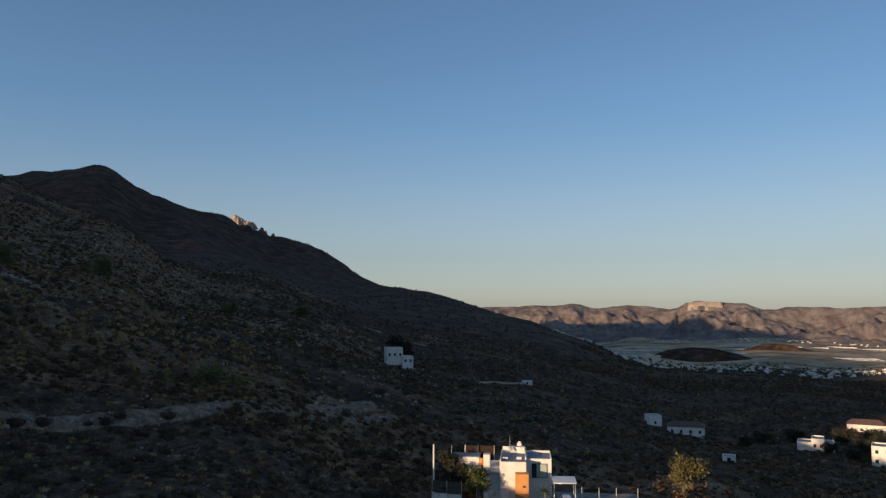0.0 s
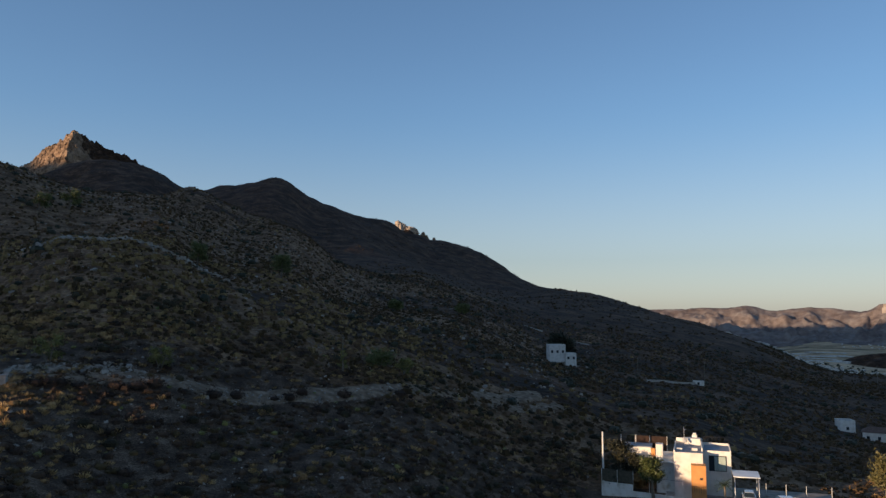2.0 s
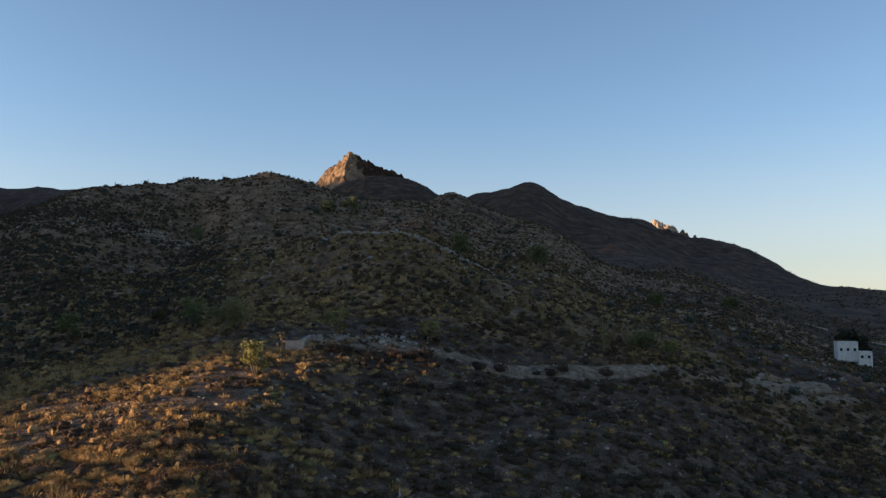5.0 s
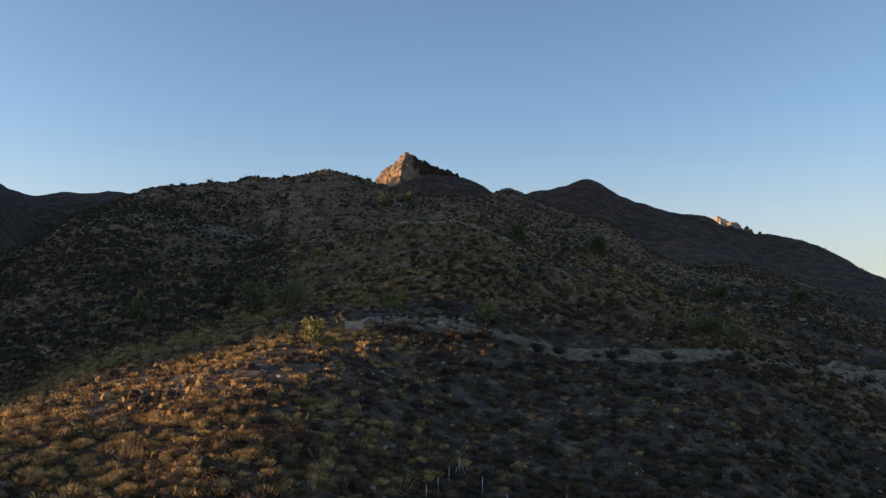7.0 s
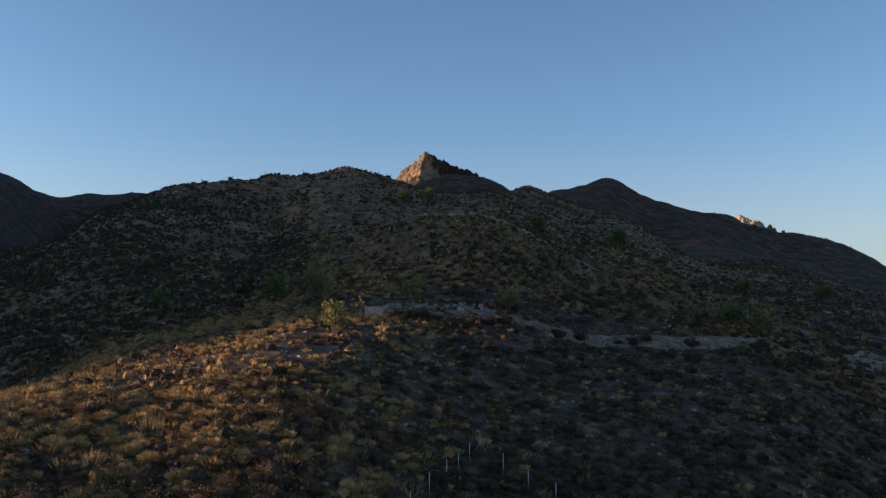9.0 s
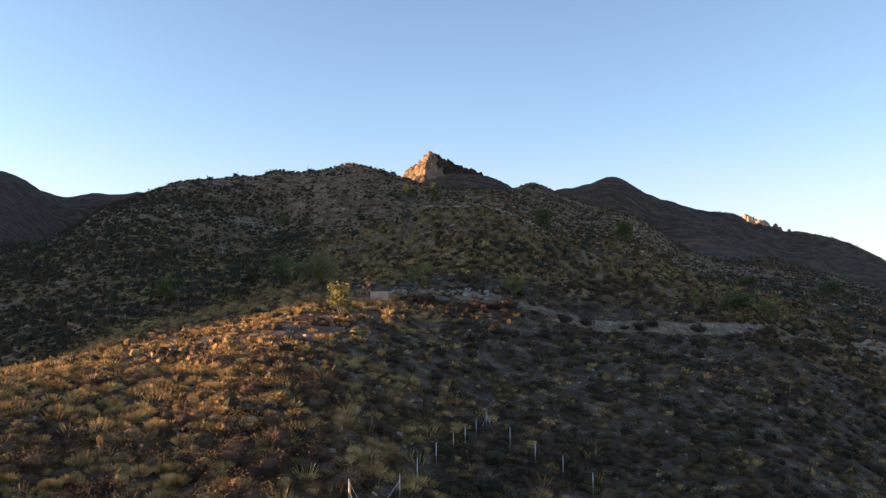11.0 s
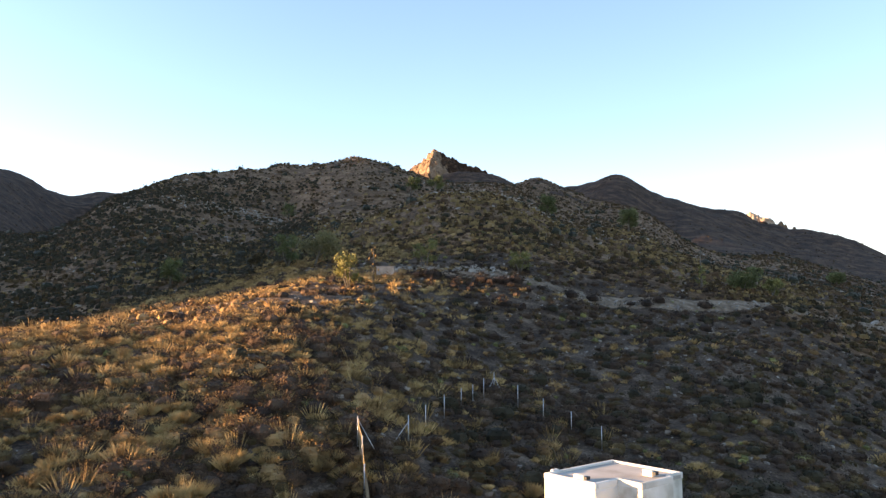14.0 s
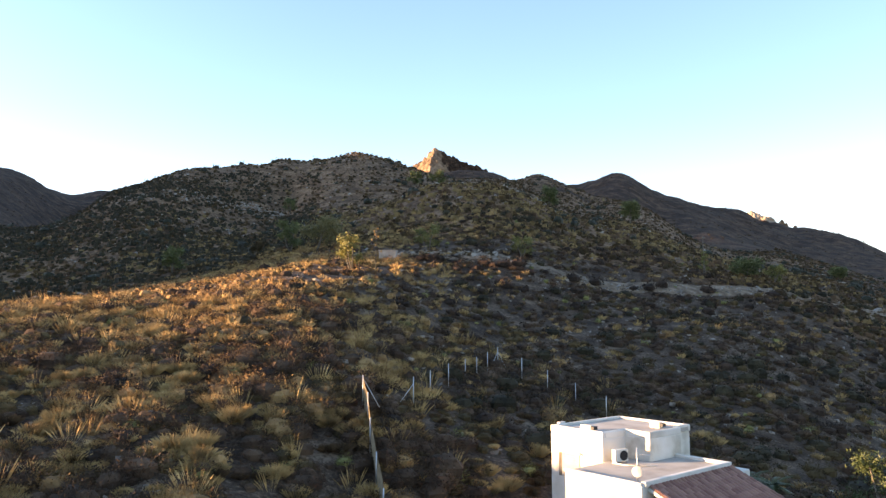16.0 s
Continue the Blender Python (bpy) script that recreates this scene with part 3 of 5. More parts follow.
def plant_scrub():
    # the near spur: three zones from near to far, each with its share of every kind
    zones = ((24, 42, 1.25, -41, 14, 5), (42, 66, 3.0, -42, 32, 2), (66, 128, 7.6, -43, 42, 0))
    for r0, r1, many, a0, a1, near in zones:
        blades, thin = {0: (42, 0.034), 2: (150, 0.009), 5: (420, 0.0022)}[near]
        twigs = {0: 46, 2: 140, 5: 420}[near]
        x, y = scattered(int({0: 1700, 2: 760, 5: 430}[near] * many), r0, r1, a0, a1, 1.8)
        x, y = thinned(x, y, 9.0, -0.25, 1)
        keep = rng.rand(len(x)) < np.clip((14 - x) / 34, 0.12, 1)
        x, y = x[keep], y[keep]
        stuff("dry_grass", grass_tris(x, y, sizes(x, 0.4, 0.6), blades, thin, 0.8), STRAW, "straw coloured dry grass tufts on the spur", "grass")
        x, y = scattered(int({0: 430, 2: 300, 5: 115}[near] * many), r0, r1, a0, a1, 1.8)
        x, y = thinned(x, y, 7.0, -0.3, 2)
        stuff("green_grass", grass_tris(x, y, sizes(x, 0.4, 0.5), blades, thin), ESPARTO, "grey green grass tufts between the scrub", "grass")
        x, y = scattered(int(300 * many), r0, r1, a0, a1, 1.8)
        x, y = thinned(x, y, 5.0, -0.25, 3)
        x, y = thin_on_lit_spur(x, y, 0.5)
        stuff("green_scrub", bush_tris(x, y, sizes(x, 0.25, 0.5), twigs, 0.75), OLIVE, "low olive green scrub bushes", "bushes")
        x, y = scattered(int(400 * many), r0, r1, a0, a1, 1.8)
        x, y = thinned(x, y, 6.0, -0.25, 13)
        x, y = thin_on_lit_spur(x, y, 0.45)
        stuff("grey_scrub", bush_tris(x, y, sizes(x, 0.25, 0.6), twigs, 0.7), GREY, "grey brown woody scrub", "bushes")
        x, y = scattered(int(300 * many), r0, r1, a0, a1, 1.8)
        x, y = thinned(x, y, 11.0, -0.1, 12)
        keep = rng.rand(len(x)) < np.clip((12 - x) / 26, 0.08, 1)
        x, y = x[keep], y[keep]
        stuff("dry_brush", bush_tris(x, y, sizes(x, 0.3, 0.55, 2), twigs, 0.8, 0.6), BRUSH, "domed golden brown dry brush", "bushes")
        x, y = scattered(int(190 * many), r0, r1, a0, a1, 1.8)
        x, y = thinned(x, y, 8.0, -0.05, 15)
        x, y = thin_on_lit_spur(x, y, 0.3)
        stuff("russet_scrub", bush_tris(x, y, sizes(x, 0.35, 0.65), twigs, 0.75), RUSSET, "dark russet shrubs among the scrub", "bushes")
        x, y = scattered(int(28 * many), r0, r1, a0, a1, 1.8)
        stuff("bright_scrub", bush_tris(x, y, sizes(x, 0.2, 0.35), twigs, 0.8), YELLOWLEAF, "small bright yellow green bushes", "bushes")
    x, y = scattered(170, 26, 66, -40, 14, 1.7)
    stuff("tall_grass", grass_tris(x, y, 0.7 + 0.5 * rng.rand(len(x)), 34, 0.003, 1.3), STRAW, "tall thin dry grass stalks on the near slope", "grass")
    x, y = scattered(130, 27, 62, -40, 12, 1.7)
    stuff("brown_brush", bush_tris(x, y, sizes(x, 0.7, 0.6), 620, 0.72, 0.5), GREY, "large domed grey brown bushes on the near slope", "bushes")
    x, y = scattered(1900, 40, 140, -22, 45, 1.7)
    x, y = thinned(x, y, 10.0, 0.0, 4)
    keep = rng.rand(len(x)) < np.clip((x + 18) / 45, 0.08, 1)
    x, y = x[keep], y[keep]
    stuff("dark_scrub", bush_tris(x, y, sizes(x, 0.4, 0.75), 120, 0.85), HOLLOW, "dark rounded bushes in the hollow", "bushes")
    x, y = along_line([(-2, 95.5), (6, 94.6), (14, 95.6), (22, 98.6), (31, 100.6), (40, 102.6), (53, 105.5)], 26, 0.5)
    stuff("track_shrubs", bush_tris(x, y, sizes(x, 0.7, 0.8), 160, 0.75), RUSSET, "dark russet shrubs along the lower edge of the track", "bushes")
    x, y = along_line([(-14, 96), (-8, 95), (-2, 96)], 60, 1.6)
    stuff("track_brush", bush_tris(x, y, sizes(x, 0.4, 0.5), 110, 0.8), BRUSH, "rusty brush beside the block tank", "bushes")
    # the hills behind
    for r0, r1, a1, n, leaves, low, pale in ((112, 250, 74, 12500, 8, 0.36, 1.1), (250, 560, 72, 18000, 4, 0.5, 0.4)):
        for name, mat, label, seed, share in (("hill_scrub", HILLBUSH, "dark olive scrub dotted over the hills", 5, 1.5 - pale * 0.6), ("hill_brush", HILLGREY, "grey brown brush dotted over the hills", 6, 0.5),
                                              ("hill_tufts", PALEOLIVE, "pale olive tufts on the hills", 16, pale)):
            x, y = scattered(int(n * share), r0, r1, -38, a1, 1.6)
            x, y = thinned(x, y, 24.0, -0.45, seed)
            if mat is PALEOLIVE:        # only the middle hill is pale
                keep = (np.hypot((x - 5) / 75, (y - 165) / 75) < 1) | (rng.rand(len(x)) < 0.18)
                x, y = x[keep], y[keep]
            stuff(name, bush_tris(x, y, sizes(x, low, 0.75, 2), leaves, 0.7), mat, label, "bushes")
    # Extra dark scrub that stands in for the shade on the side valley slopes.
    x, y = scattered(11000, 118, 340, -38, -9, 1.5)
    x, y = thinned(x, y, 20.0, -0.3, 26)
    stuff("valley_shade_scrub", bush_tris(x, y, sizes(x, 0.5, 0.8, 2), 6, 0.75), HOLLOW, "dark scrub added to deepen the shade of the side valley", "bushes")
    x, y = scattered(1500, 140, 600, -38, 72, 1.4)
    stuff("hill_bushes", bush_tris(x, y, sizes(x, 0.8, 1.3, 2), 36, 0.9), DARKLEAF, "dark bushes scattered over the hills", "bushes")
    x, y = scattered(13000, 500, 1900, -34, 50, 1.25)
    x2, y2 = scattered(6500, 480, 950, 50, 75, 1.6)
    x, y = thinned(np.r_[x, x2], np.r_[y, y2], 90.0, -0.3, 8)
    stuff("far_scrub", bush_tris(x, y, sizes(x, 0.7, 1.4, 2), 2, 0.7), HILLBUSH, "dark scrub on the far slopes", "bushes")


def stone_tris(x, y, size):
    """Angular blocks half sunk into the ground, tilted every way."""
    n, z = len(x), ground(x, y)
    corners = np.array([(i, j, k) for k in (-0.55, 0.45) for j in (-0.75, 0.75) for i in (-1.0, 1.0)])
    p = corners[None] * (0.45 + 0.6 * rng.rand(n, 8, 3)) * size[:, None, None]
    a, lean = rng.rand(n) * 6.28, rng.randn(n, 2) * 0.3
    c, s = np.cos(a)[:, None], np.sin(a)[:, None]
    up = p[..., 2] + p[..., 0] * lean[:, :1] + p[..., 1] * lean[:, 1:]
    p = np.stack([p[..., 0] * c - p[..., 1] * s + x[:, None], p[..., 0] * s + p[..., 1] * c + y[:, None], up + z[:, None] + 0.12 * size[:, None]], -1)
    f = np.array([(0, 2, 1), (1, 2, 3), (4, 5, 6), (5, 7, 6), (0, 1, 4), (1, 5, 4), (2, 6, 3), (3, 6, 7), (0, 4, 2), (2, 4, 6), (1, 3, 5), (3, 7, 5)])
    return p[:, f].reshape(-1, 3, 3)


def strew_stones():
    x, y = scattered(9000, 26, 135, -40, 40, 1.7)
    x, y = thinned(x, y, 6.0, 0.1, 9)
    stuff("hillside_stones", stone_tris(x, y, 0.06 + 0.26 * rng.rand(len(x)) ** 4), STONE, "pale stones strewn between the tufts", "stones")
    x, y = along_line([(-6, 100), (0, 101.5), (5, 101), (10, 98.3), (18, 98.6), (24, 99.8), (33, 101), (42, 103.4), (52, 107)], 1500, 0.9)
    stuff("track_rubble", stone_tris(x, y, 0.08 + 0.34 * rng.rand(len(x)) ** 3), STONE, "pale rubble along the edge of the track", "stones")
    x, y = along_line([(-5, 102.5), (0, 103), (4, 102), (9, 99.2)], 220, 0.8)
    stuff("bank_rocks", stone_tris(x, y, 0.15 + 0.45 * rng.rand(len(x)) ** 2), PALESTONE, "large pale rocks heaped behind the track", "rocks")
    x1, y1 = along_line(RIDGE_ROCKS, 260, 3.0)
    x, y = along_line(RIDGE_ROCKS, 320, 1.4)
    stuff("ridge_rocks", stone_tris(x, y, 0.25 + 0.75 * rng.rand(len(x)) ** 2), PALESTONE, "band of pale broken rock along the crest of the middle hill", "rocks")
    x2, y2 = along_line([(-100, 246), (-90, 262), (-82, 276), (-72, 279), (-64, 270), (-54, 272)], 520, 4.0)
    x3, y3 = scattered(2600, 140, 420, -34, 40, 1.5)
    x, y = np.r_[x1, x2, x3], np.r_[y1, y2, y3]
    stuff("hill_stones", stone_tris(x, y, 0.2 + 0.55 * rng.rand(len(x)) ** 2.5), STONE, "pale broken rock showing on the hills", "stones")


plant_scrub()
strew_stones()


def track():
    """The gravel track and its bank, draped over the slope."""
    line = np.array([(-8, 98.2), (-2, 98.6), (5, 99.2), (15, 99.8), (24, 101), (33, 102), (42, 104.6), (52, 108.4), (60, 111.5), (75, 115), (90, 118.5)])
    k = np.linspace(0, len(line) - 1, 90)
    px, py = np.interp(k, range(len(line)), line[:, 0]), np.interp(k, range(len(line)), line[:, 1])
    dx, dy = np.gradient(px), np.gradient(py)
    ln = np.hypot(dx, dy)
    nx, ny = dy / ln, -dx / ln
    rows = np.linspace(-1.3, 3.3, 8)
    wob = fractal(px, py, 2.0, 3) * 0.4
    gx, gy = px[:, None] + nx[:, None] * (rows + wob[:, None]), py[:, None] + ny[:, None] * (rows + wob[:, None])
    gz = ground(gx.ravel(), gy.ravel()).reshape(gx.shape)
    edge = np.array([-0.15, 0.10, 0.16, 0.18, 0.20, 0.16, 0.06, -0.25])
    verts = np.stack([gx, gy, gz + edge], -1).reshape(-1, 3)
    faces = [(a * 8 + b, (a + 1) * 8 + b, (a + 1) * 8 + b + 1, a * 8 + b + 1) for a in range(89) for b in range(7)]
    tagged(new("road", mesh_of("road", verts, [f[::-1] for f in faces], GRAVEL, True)), "pale gravel track cut across the slope", "track", kind="structure")


track()


def dirt_plot():
    """A levelled earth plot beside the end of the track."""
    n, v = 14, []
    for i in range(n + 1):
        for j in range(9):
            f, g = i / n, j / 8
            x = (66 + 22 * f) * (1 - g) + (69.5 + 23 * f) * g + 0.5 * math.sin(i * 1.7 + j)
            y = (112.6 + 7.6 * f) * (1 - g) + (118.6 + 9.6 * f) * g + 0.5 * math.sin(i * 2.3)
            rim = i in (0, n) or j in (0, 8)
            v.append((x, y, ground_at(x, y) + (-0.2 if rim else 0.35)))
    f = [(a * 9 + b, (a + 1) * 9 + b, (a + 1) * 9 + b + 1, a * 9 + b + 1) for a in range(n) for b in range(8)]
    tagged(new("dirt_plot", mesh_of("dirt_plot", v, f, GRAVEL, True)), "levelled bare earth plot beside the track", "ground", kind="structure")


dirt_plot()


# ---------------------------------------------------------------- trees
def leaf_tris(r, centres, n, spread, size):
    c = np.repeat(np.array(centres, float), n, axis=0)
    mid = c + r.randn(len(c), 3) * np.array([spread, spread, spread * 0.8])
    return mid[:, None] + r.randn(len(c), 3, 3) * size


def tree(name, x, y, tall, wide, mat, label, seed, trunks=1, bare=0.3, leaves=90, leaf=0.11, category="tree", sink=0.1):
    """A tapered trunk with limbs, and a ragged crown of small leaves."""
    r = np.random.RandomState(seed)
    ob = thing(name, pose(x, y, ground_at(x, y) - sink), label, category)
    wood, tips = [], []
    for k in range(trunks):
        a = r.rand() * 6.28
        lean = (0.05 + 0.25 * (trunks > 1)) * tall
        top = Vector((math.cos(a) * lean, math.sin(a) * lean, tall * (0.72 + 0.15 * r.rand())))
        path = [Vector((0.08 * k, 0, 0)), top * 0.35 + Vector((r.randn() * 0.05, r.randn() * 0.05, 0)) * tall * 0.4, top * 0.7, top]
        thick = 0.028 * tall / math.sqrt(trunks)
        wood.append(tube(path, [thick * 1.3, thick, thick * 0.6, thick * 0.2], 7))
        tips.append(top)
        limbs = 7 if trunks == 1 else 4
        for j in range(limbs):
            f = bare + (1 - bare) * (j + 0.5) / limbs
            start = path[0].lerp(top, f)
            b = j * 2.4 + r.rand()
            out = wide * 0.5 * (1.05 - 0.55 * f) * (0.7 + 0.5 * r.rand())
            end = start + Vector((math.cos(b) * out, math.sin(b) * out, out * (0.35 + 0.4 * r.rand())))
            wood.append(tube([start, start.lerp(end, 0.5) + Vector((0, 0, 0.06 * out)), end], [thick * 0.5, thick * 0.32, thick * 0.1], 5))
            tips += [end, start.lerp(end, 0.6)]
    part("trunk", joined("trunk", wood, BARK), ob)
    crown = leaf_tris(r, tips, leaves, wide * 0.11, leaf)
    crown[..., 2] = np.maximum(crown[..., 2], tall * 0.05)
    part("crown", triangles("crown", crown, mat), ob)
    return ob


def palm(x, y, tall, spread, label, seed, fronds=16, base=None):
    r = np.random.RandomState(seed)
    ob = thing("palm", pose(x, y, ground_at(x, y) if base is None else base), label, "palm")
    part("trunk", joined("trunk", [tube([(0, 0, -0.1), (0.05, 0, tall * 0.6), (0, 0.03, tall)], [0.17, 0.13, 0.15], 8)], BARK), ob)
    for k in range(fronds):
        a, rise = k * 2.4, 0.9 - 1.1 * (k / fronds)
        rib = []
        for j in range(8):
            f = j / 7
            out = spread * f
            rib.append(Vector((math.cos(a) * out, math.sin(a) * out, tall + out * rise - 0.45 * spread * f * f)))
        tri = []
        for j in range(1, 8):
            side = Vector((-math.sin(a), math.cos(a), 0))
            for sgn in (-1, 1):
                for q in (0.0, 0.5):
                    p = rib[j - 1].lerp(rib[j], q)
                    d = (rib[j] - rib[j - 1]).normalized()
                    ln = spread * 0.32 * (1 - 0.55 * j / 7)
                    tri.append([p - d * 0.03, p + d * 0.05, p + side * sgn * ln + d * ln * 0.6 - Vector((0, 0, 0.25 * ln))])
        part("frond", triangles("frond", np.array([[tuple(v) for v in t] for t in tri]), PALMLEAF), ob)
    return ob


tree("tree", -9.3, 81.5, 4.4, 2.6, YELLOWLEAF, "slender young tree with yellow green leaves on the sunlit spur", 1, 3, 0.2, 70, 0.10)
tree("tree", -0.8, 103.5, 4.6, 2.6, YELLOWLEAF, "small yellow green tree beside the gravel track", 2, 2, 0.25, 60, 0.11)
tree("tree", 12.4, 101.6, 3.4, 2.4, YELLOWLEAF, "small bushy tree beside the gravel track", 3, 2, 0.2, 70, 0.10)
tree("tree", -17.0, 104.5, 5.0, 6.4, OLIVELEAF, "wide olive tree with a pale forked trunk", 4, 3, 0.35, 150, 0.11)
tree("tree", -22.0, 111, 5.6, 3.0, TREELEAF, "green bushy tree behind the spur", 5, 2, 0.2, 110, 0.13)
tree("tree", -47, 131, 5.2, 3.6, TREELEAF, "dark tree in the shaded valley", 6, 1, 0.2, 110, 0.16)
tree("tree", -31, 125, 3.2, 2.4, OLIVE, "thin grey tree on the valley side", 7, 2, 0.2, 50, 0.12)
tree("tree", 55.5, 203, 7.0, 5.4, TREELEAF, "round green tree standing alone on the hillside", 8, 1, 0.3, 320, 0.14)
tree("tree", 29.5, 184.5, 6.2, 4.6, TREELEAF, "green tree on the crest of the middle hill", 9, 1, 0.25, 300, 0.13)
tree("tree", -55, 276, 6.5, 5.5, TREELEAF, "grey green tree on a shaded scrubby hill", 10, 1, 0.15, 130, 0.16)
tree("tree", 53.0, 112.5, 4.0, 2.2, YELLOWLEAF, "small yellow green tree beside the track", 11, 2, 0.25, 80, 0.11)
tree("tree", 50.0, 116, 3.0, 4.5, TREELEAF, "low dark green tree behind the track", 21, 3, 0.1, 90, 0.12)
tree("tree", 41.0, 109.6, 4.6, 1.3, YELLOWLEAF, "thin green shoot climbing a pole", 12, 1, 0.2, 40, 0.09)
tree("tree", -9, 289, 9.5, 5.0, TREELEAF, "slender pale trunked tree on the crest", 13, 2, 0.4, 110, 0.2)
tree("tree", 0.5, 313, 9.0, 6.5, TREELEAF, "feathery green tree on the crest", 19, 2, 0.25, 130, 0.22)
tree("tree", 126, 283, 4.0, 5.5, TREELEAF, "dark clump of trees on the slope", 15, 3, 0.1, 120, 0.26)
tree("tree", 168, 300, 5.0, 6.0, TREELEAF, "dark clump of trees on the slope", 16, 3, 0.1, 100, 0.26)
tree("tree", 204, 267, 14.5, 10.0, DARKLEAF, "broad dark tree behind the white house", 17, 3, 0.1, 260, 0.4)
tree("tree", 109.5, 64.6, 6.6, 5.8, EUCALYPT, "golden lit eucalyptus with pale limbs", 18, 2, 0.2, 200, 0.17)


def pole(x, y, tall, r, label):
    ob = thing("pole", pose(x, y, ground_at(x, y) - 0.2), label, "pole")
    part("shaft", rod("shaft", BARK, (0, 0, 0), (0.03, 0, tall), r, r * 0.6), ob)
    part("crossarm", rod("crossarm", BARK, (-0.35, 0, tall * 0.93), (0.4, 0, tall * 0.95), r * 0.6), ob)
    return ob




def flower_stalk(x, y, tall, label, seed):
    r = np.random.RandomState(seed)
    ob = thing("flower_stalk", pose(x, y, ground_at(x, y) - 0.1), label, "plant")
    part("stem", rod("stem", BARK, (0, 0, 0), (0.05, 0, tall), 0.04, 0.015), ob)
    for k in range(9):
        h, a = tall * (0.45 + 0.06 * k), k * 2.4
        out = 0.55 * (1.1 - 0.08 * k)
        end = Vector((math.cos(a) * out, math.sin(a) * out, h + 0.22))
        branch = part("branch", rod("branch", BARK, (0.03, 0, h), end, 0.014, 0.008, 5), ob)
        part("seed_head", joined("seed_head", [tube([end - Vector((0, 0, 0.12)), end, end + Vector((0, 0, 0.14 + 0.06 * r.rand()))], [0.05, 0.11, 0.03], 6)], BRUSH), branch, "dry brown seed head")


flower_stalk(-6.6, 82.5, 5.4, "thin dry flower stalk with side branches", 3)
pole(41.1, 110.0, 6.4, 0.1, "thin pale pole with a short crossarm")
for x, y in ((442, 273), (449, 261)):
    pole(x, y, 15.0, 0.2, "tall wooden line pole on the far slope")
pole(188, 203, 9.0, 0.12, "wooden line pole on the slope")
pole(249, 238, 11.0, 0.12, "wooden line pole by the small hut")
pole(256, 235, 11.0, 0.12, "wooden line pole by the small hut")


def water_box():
    x, y = -6.0, 95.6
    ob = thing("water_tank", pose(x, y, ground_at(x, y) - 0.3, 0, 0, -6), "pale concrete block tank beside the track", "tank")
    part("body", slab("body", CONCRETE, -1.15, 1.15, -0.6, 0.6, 0, 1.5, 0.03), ob)
    part("lid", slab("lid", CONCRETE, -1.22, 1.22, -0.67, 0.67, 1.5, 1.6, 0.02), ob)


water_box()


# ---------------------------------------------------------------- the near house
def local(x0, y0, ax, ay, z):
    """A pose whose x axis runs along (ax, ay)."""
    return pose(x0, y0, z, 0, 0, math.degrees(math.atan2(ay, ax)))


NEAR = local(5.05, 32.0, 0.63, -0.777, 0.0)        # x runs towards the terrace, y along the back


def air_conditioner(m, label):
    ob = thing("air_conditioner", m, label, "air conditioner")
    part("casing", slab("casing", ENAMEL, -0.38, 0.38, -0.15, 0.15, 0.06, 0.62, 0.03), ob)
    grille = part("fan_grille", joined("fan_grille", [tube([(0.10 + 0.22 * math.cos(a), -0.165, 0.34 + 0.22 * math.sin(a)) for a in np.linspace(0, 6.283, 25)], [0.012] * 25, 5)]
                                       + [tube([(0.10, -0.165, 0.34), (0.10 + 0.22 * math.cos(a), -0.165, 0.34 + 0.22 * math.sin(a))], [0.006, 0.006], 4) for a in np.linspace(0, 5.5, 8)], DARK), ob)
    part("fan_opening", joined("fan_opening", [tube([(0.10, -0.153, 0.34), (0.10, -0.158, 0.34)], [0.21, 0.21], 20)], DARK, False), grille, "dark fan opening")
    for sx in (-0.3, 0.3):
        part("foot", slab("foot", METAL, sx - 0.03, sx + 0.03, -0.17, 0.17, 0.0, 0.06, 0.005), ob)
    part("pipe", joined("pipe", [tube([(-0.38, 0, 0.15), (-0.55, -0.1, 0.04), (-0.3, -0.7, 0.03), (0.3, -1.25, 0.03), (0.9, -1.5, 0.03)], [0.03] * 5, 6)], ENAMEL), ob, "white lagged pipe")
    return ob


def parapet(parent, x0, x1, y0, y1, z, h, t, mat, name="parapet"):
    part(name, slab(name, mat, x0, x1, y0, y0 + t, z, z + h, 0.04), parent)
    part(name, slab(name, mat, x0, x1, y1 - t, y1, z, z + h, 0.04), parent)
    part(name, slab(name, mat, x0, x0 + t, y0 + t, y1 - t, z, z + h, 0.04), parent)
    part(name, slab(name, mat, x1 - t, x1, y0 + t, y1 - t, z, z + h, 0.04), parent)


def window(parent, x, y, z, w, h, face, frame_mat=DARK, name="window", sill=True):
    """A framed pane on a wall facing -y (face 0) or -x (face 1), proud of it."""
    at = Matrix.Translation((x, y, z)) @ (pose(0, 0, 0) if face == 0 else pose(0, 0, 0, 0, 0, -90))
    f = 0.06
    pieces = []
    fr = bmesh.new()
    for a0, a1, b0, b1 in ((-w / 2, w / 2, 0, f), (-w / 2, w / 2, h - f, h), (-w / 2, -w / 2 + f, f, h - f), (w / 2 - f, w / 2, f, h - f), (-f / 2, f / 2, f, h - f)):
        c = bmesh.ops.create_cube(fr, size=1.0)["verts"]
        for v in c:
            v.co = Vector(((a0 + a1) / 2 + v.co.x * (a1 - a0), -0.03 + v.co.y * 0.06, (b0 + b1) / 2 + v.co.z * (b1 - b0)))
    me = bpy.data.meshes.new("window_frame")
    fr.to_mesh(me)
    fr.free()
    me.materials.append(frame_mat)
    win = part(name, me, parent, at=at)
    part("pane", slab("pane", GLASS, -w / 2 + f, w / 2 - f, -0.03, -0.012, f, h - f, 0), win)
    if sill:
        part("sill", slab("sill", WHITE, -w / 2 - 0.06, w / 2 + 0.06, -0.12, 0.0, -0.07, -0.005, 0.01), win)
    return win


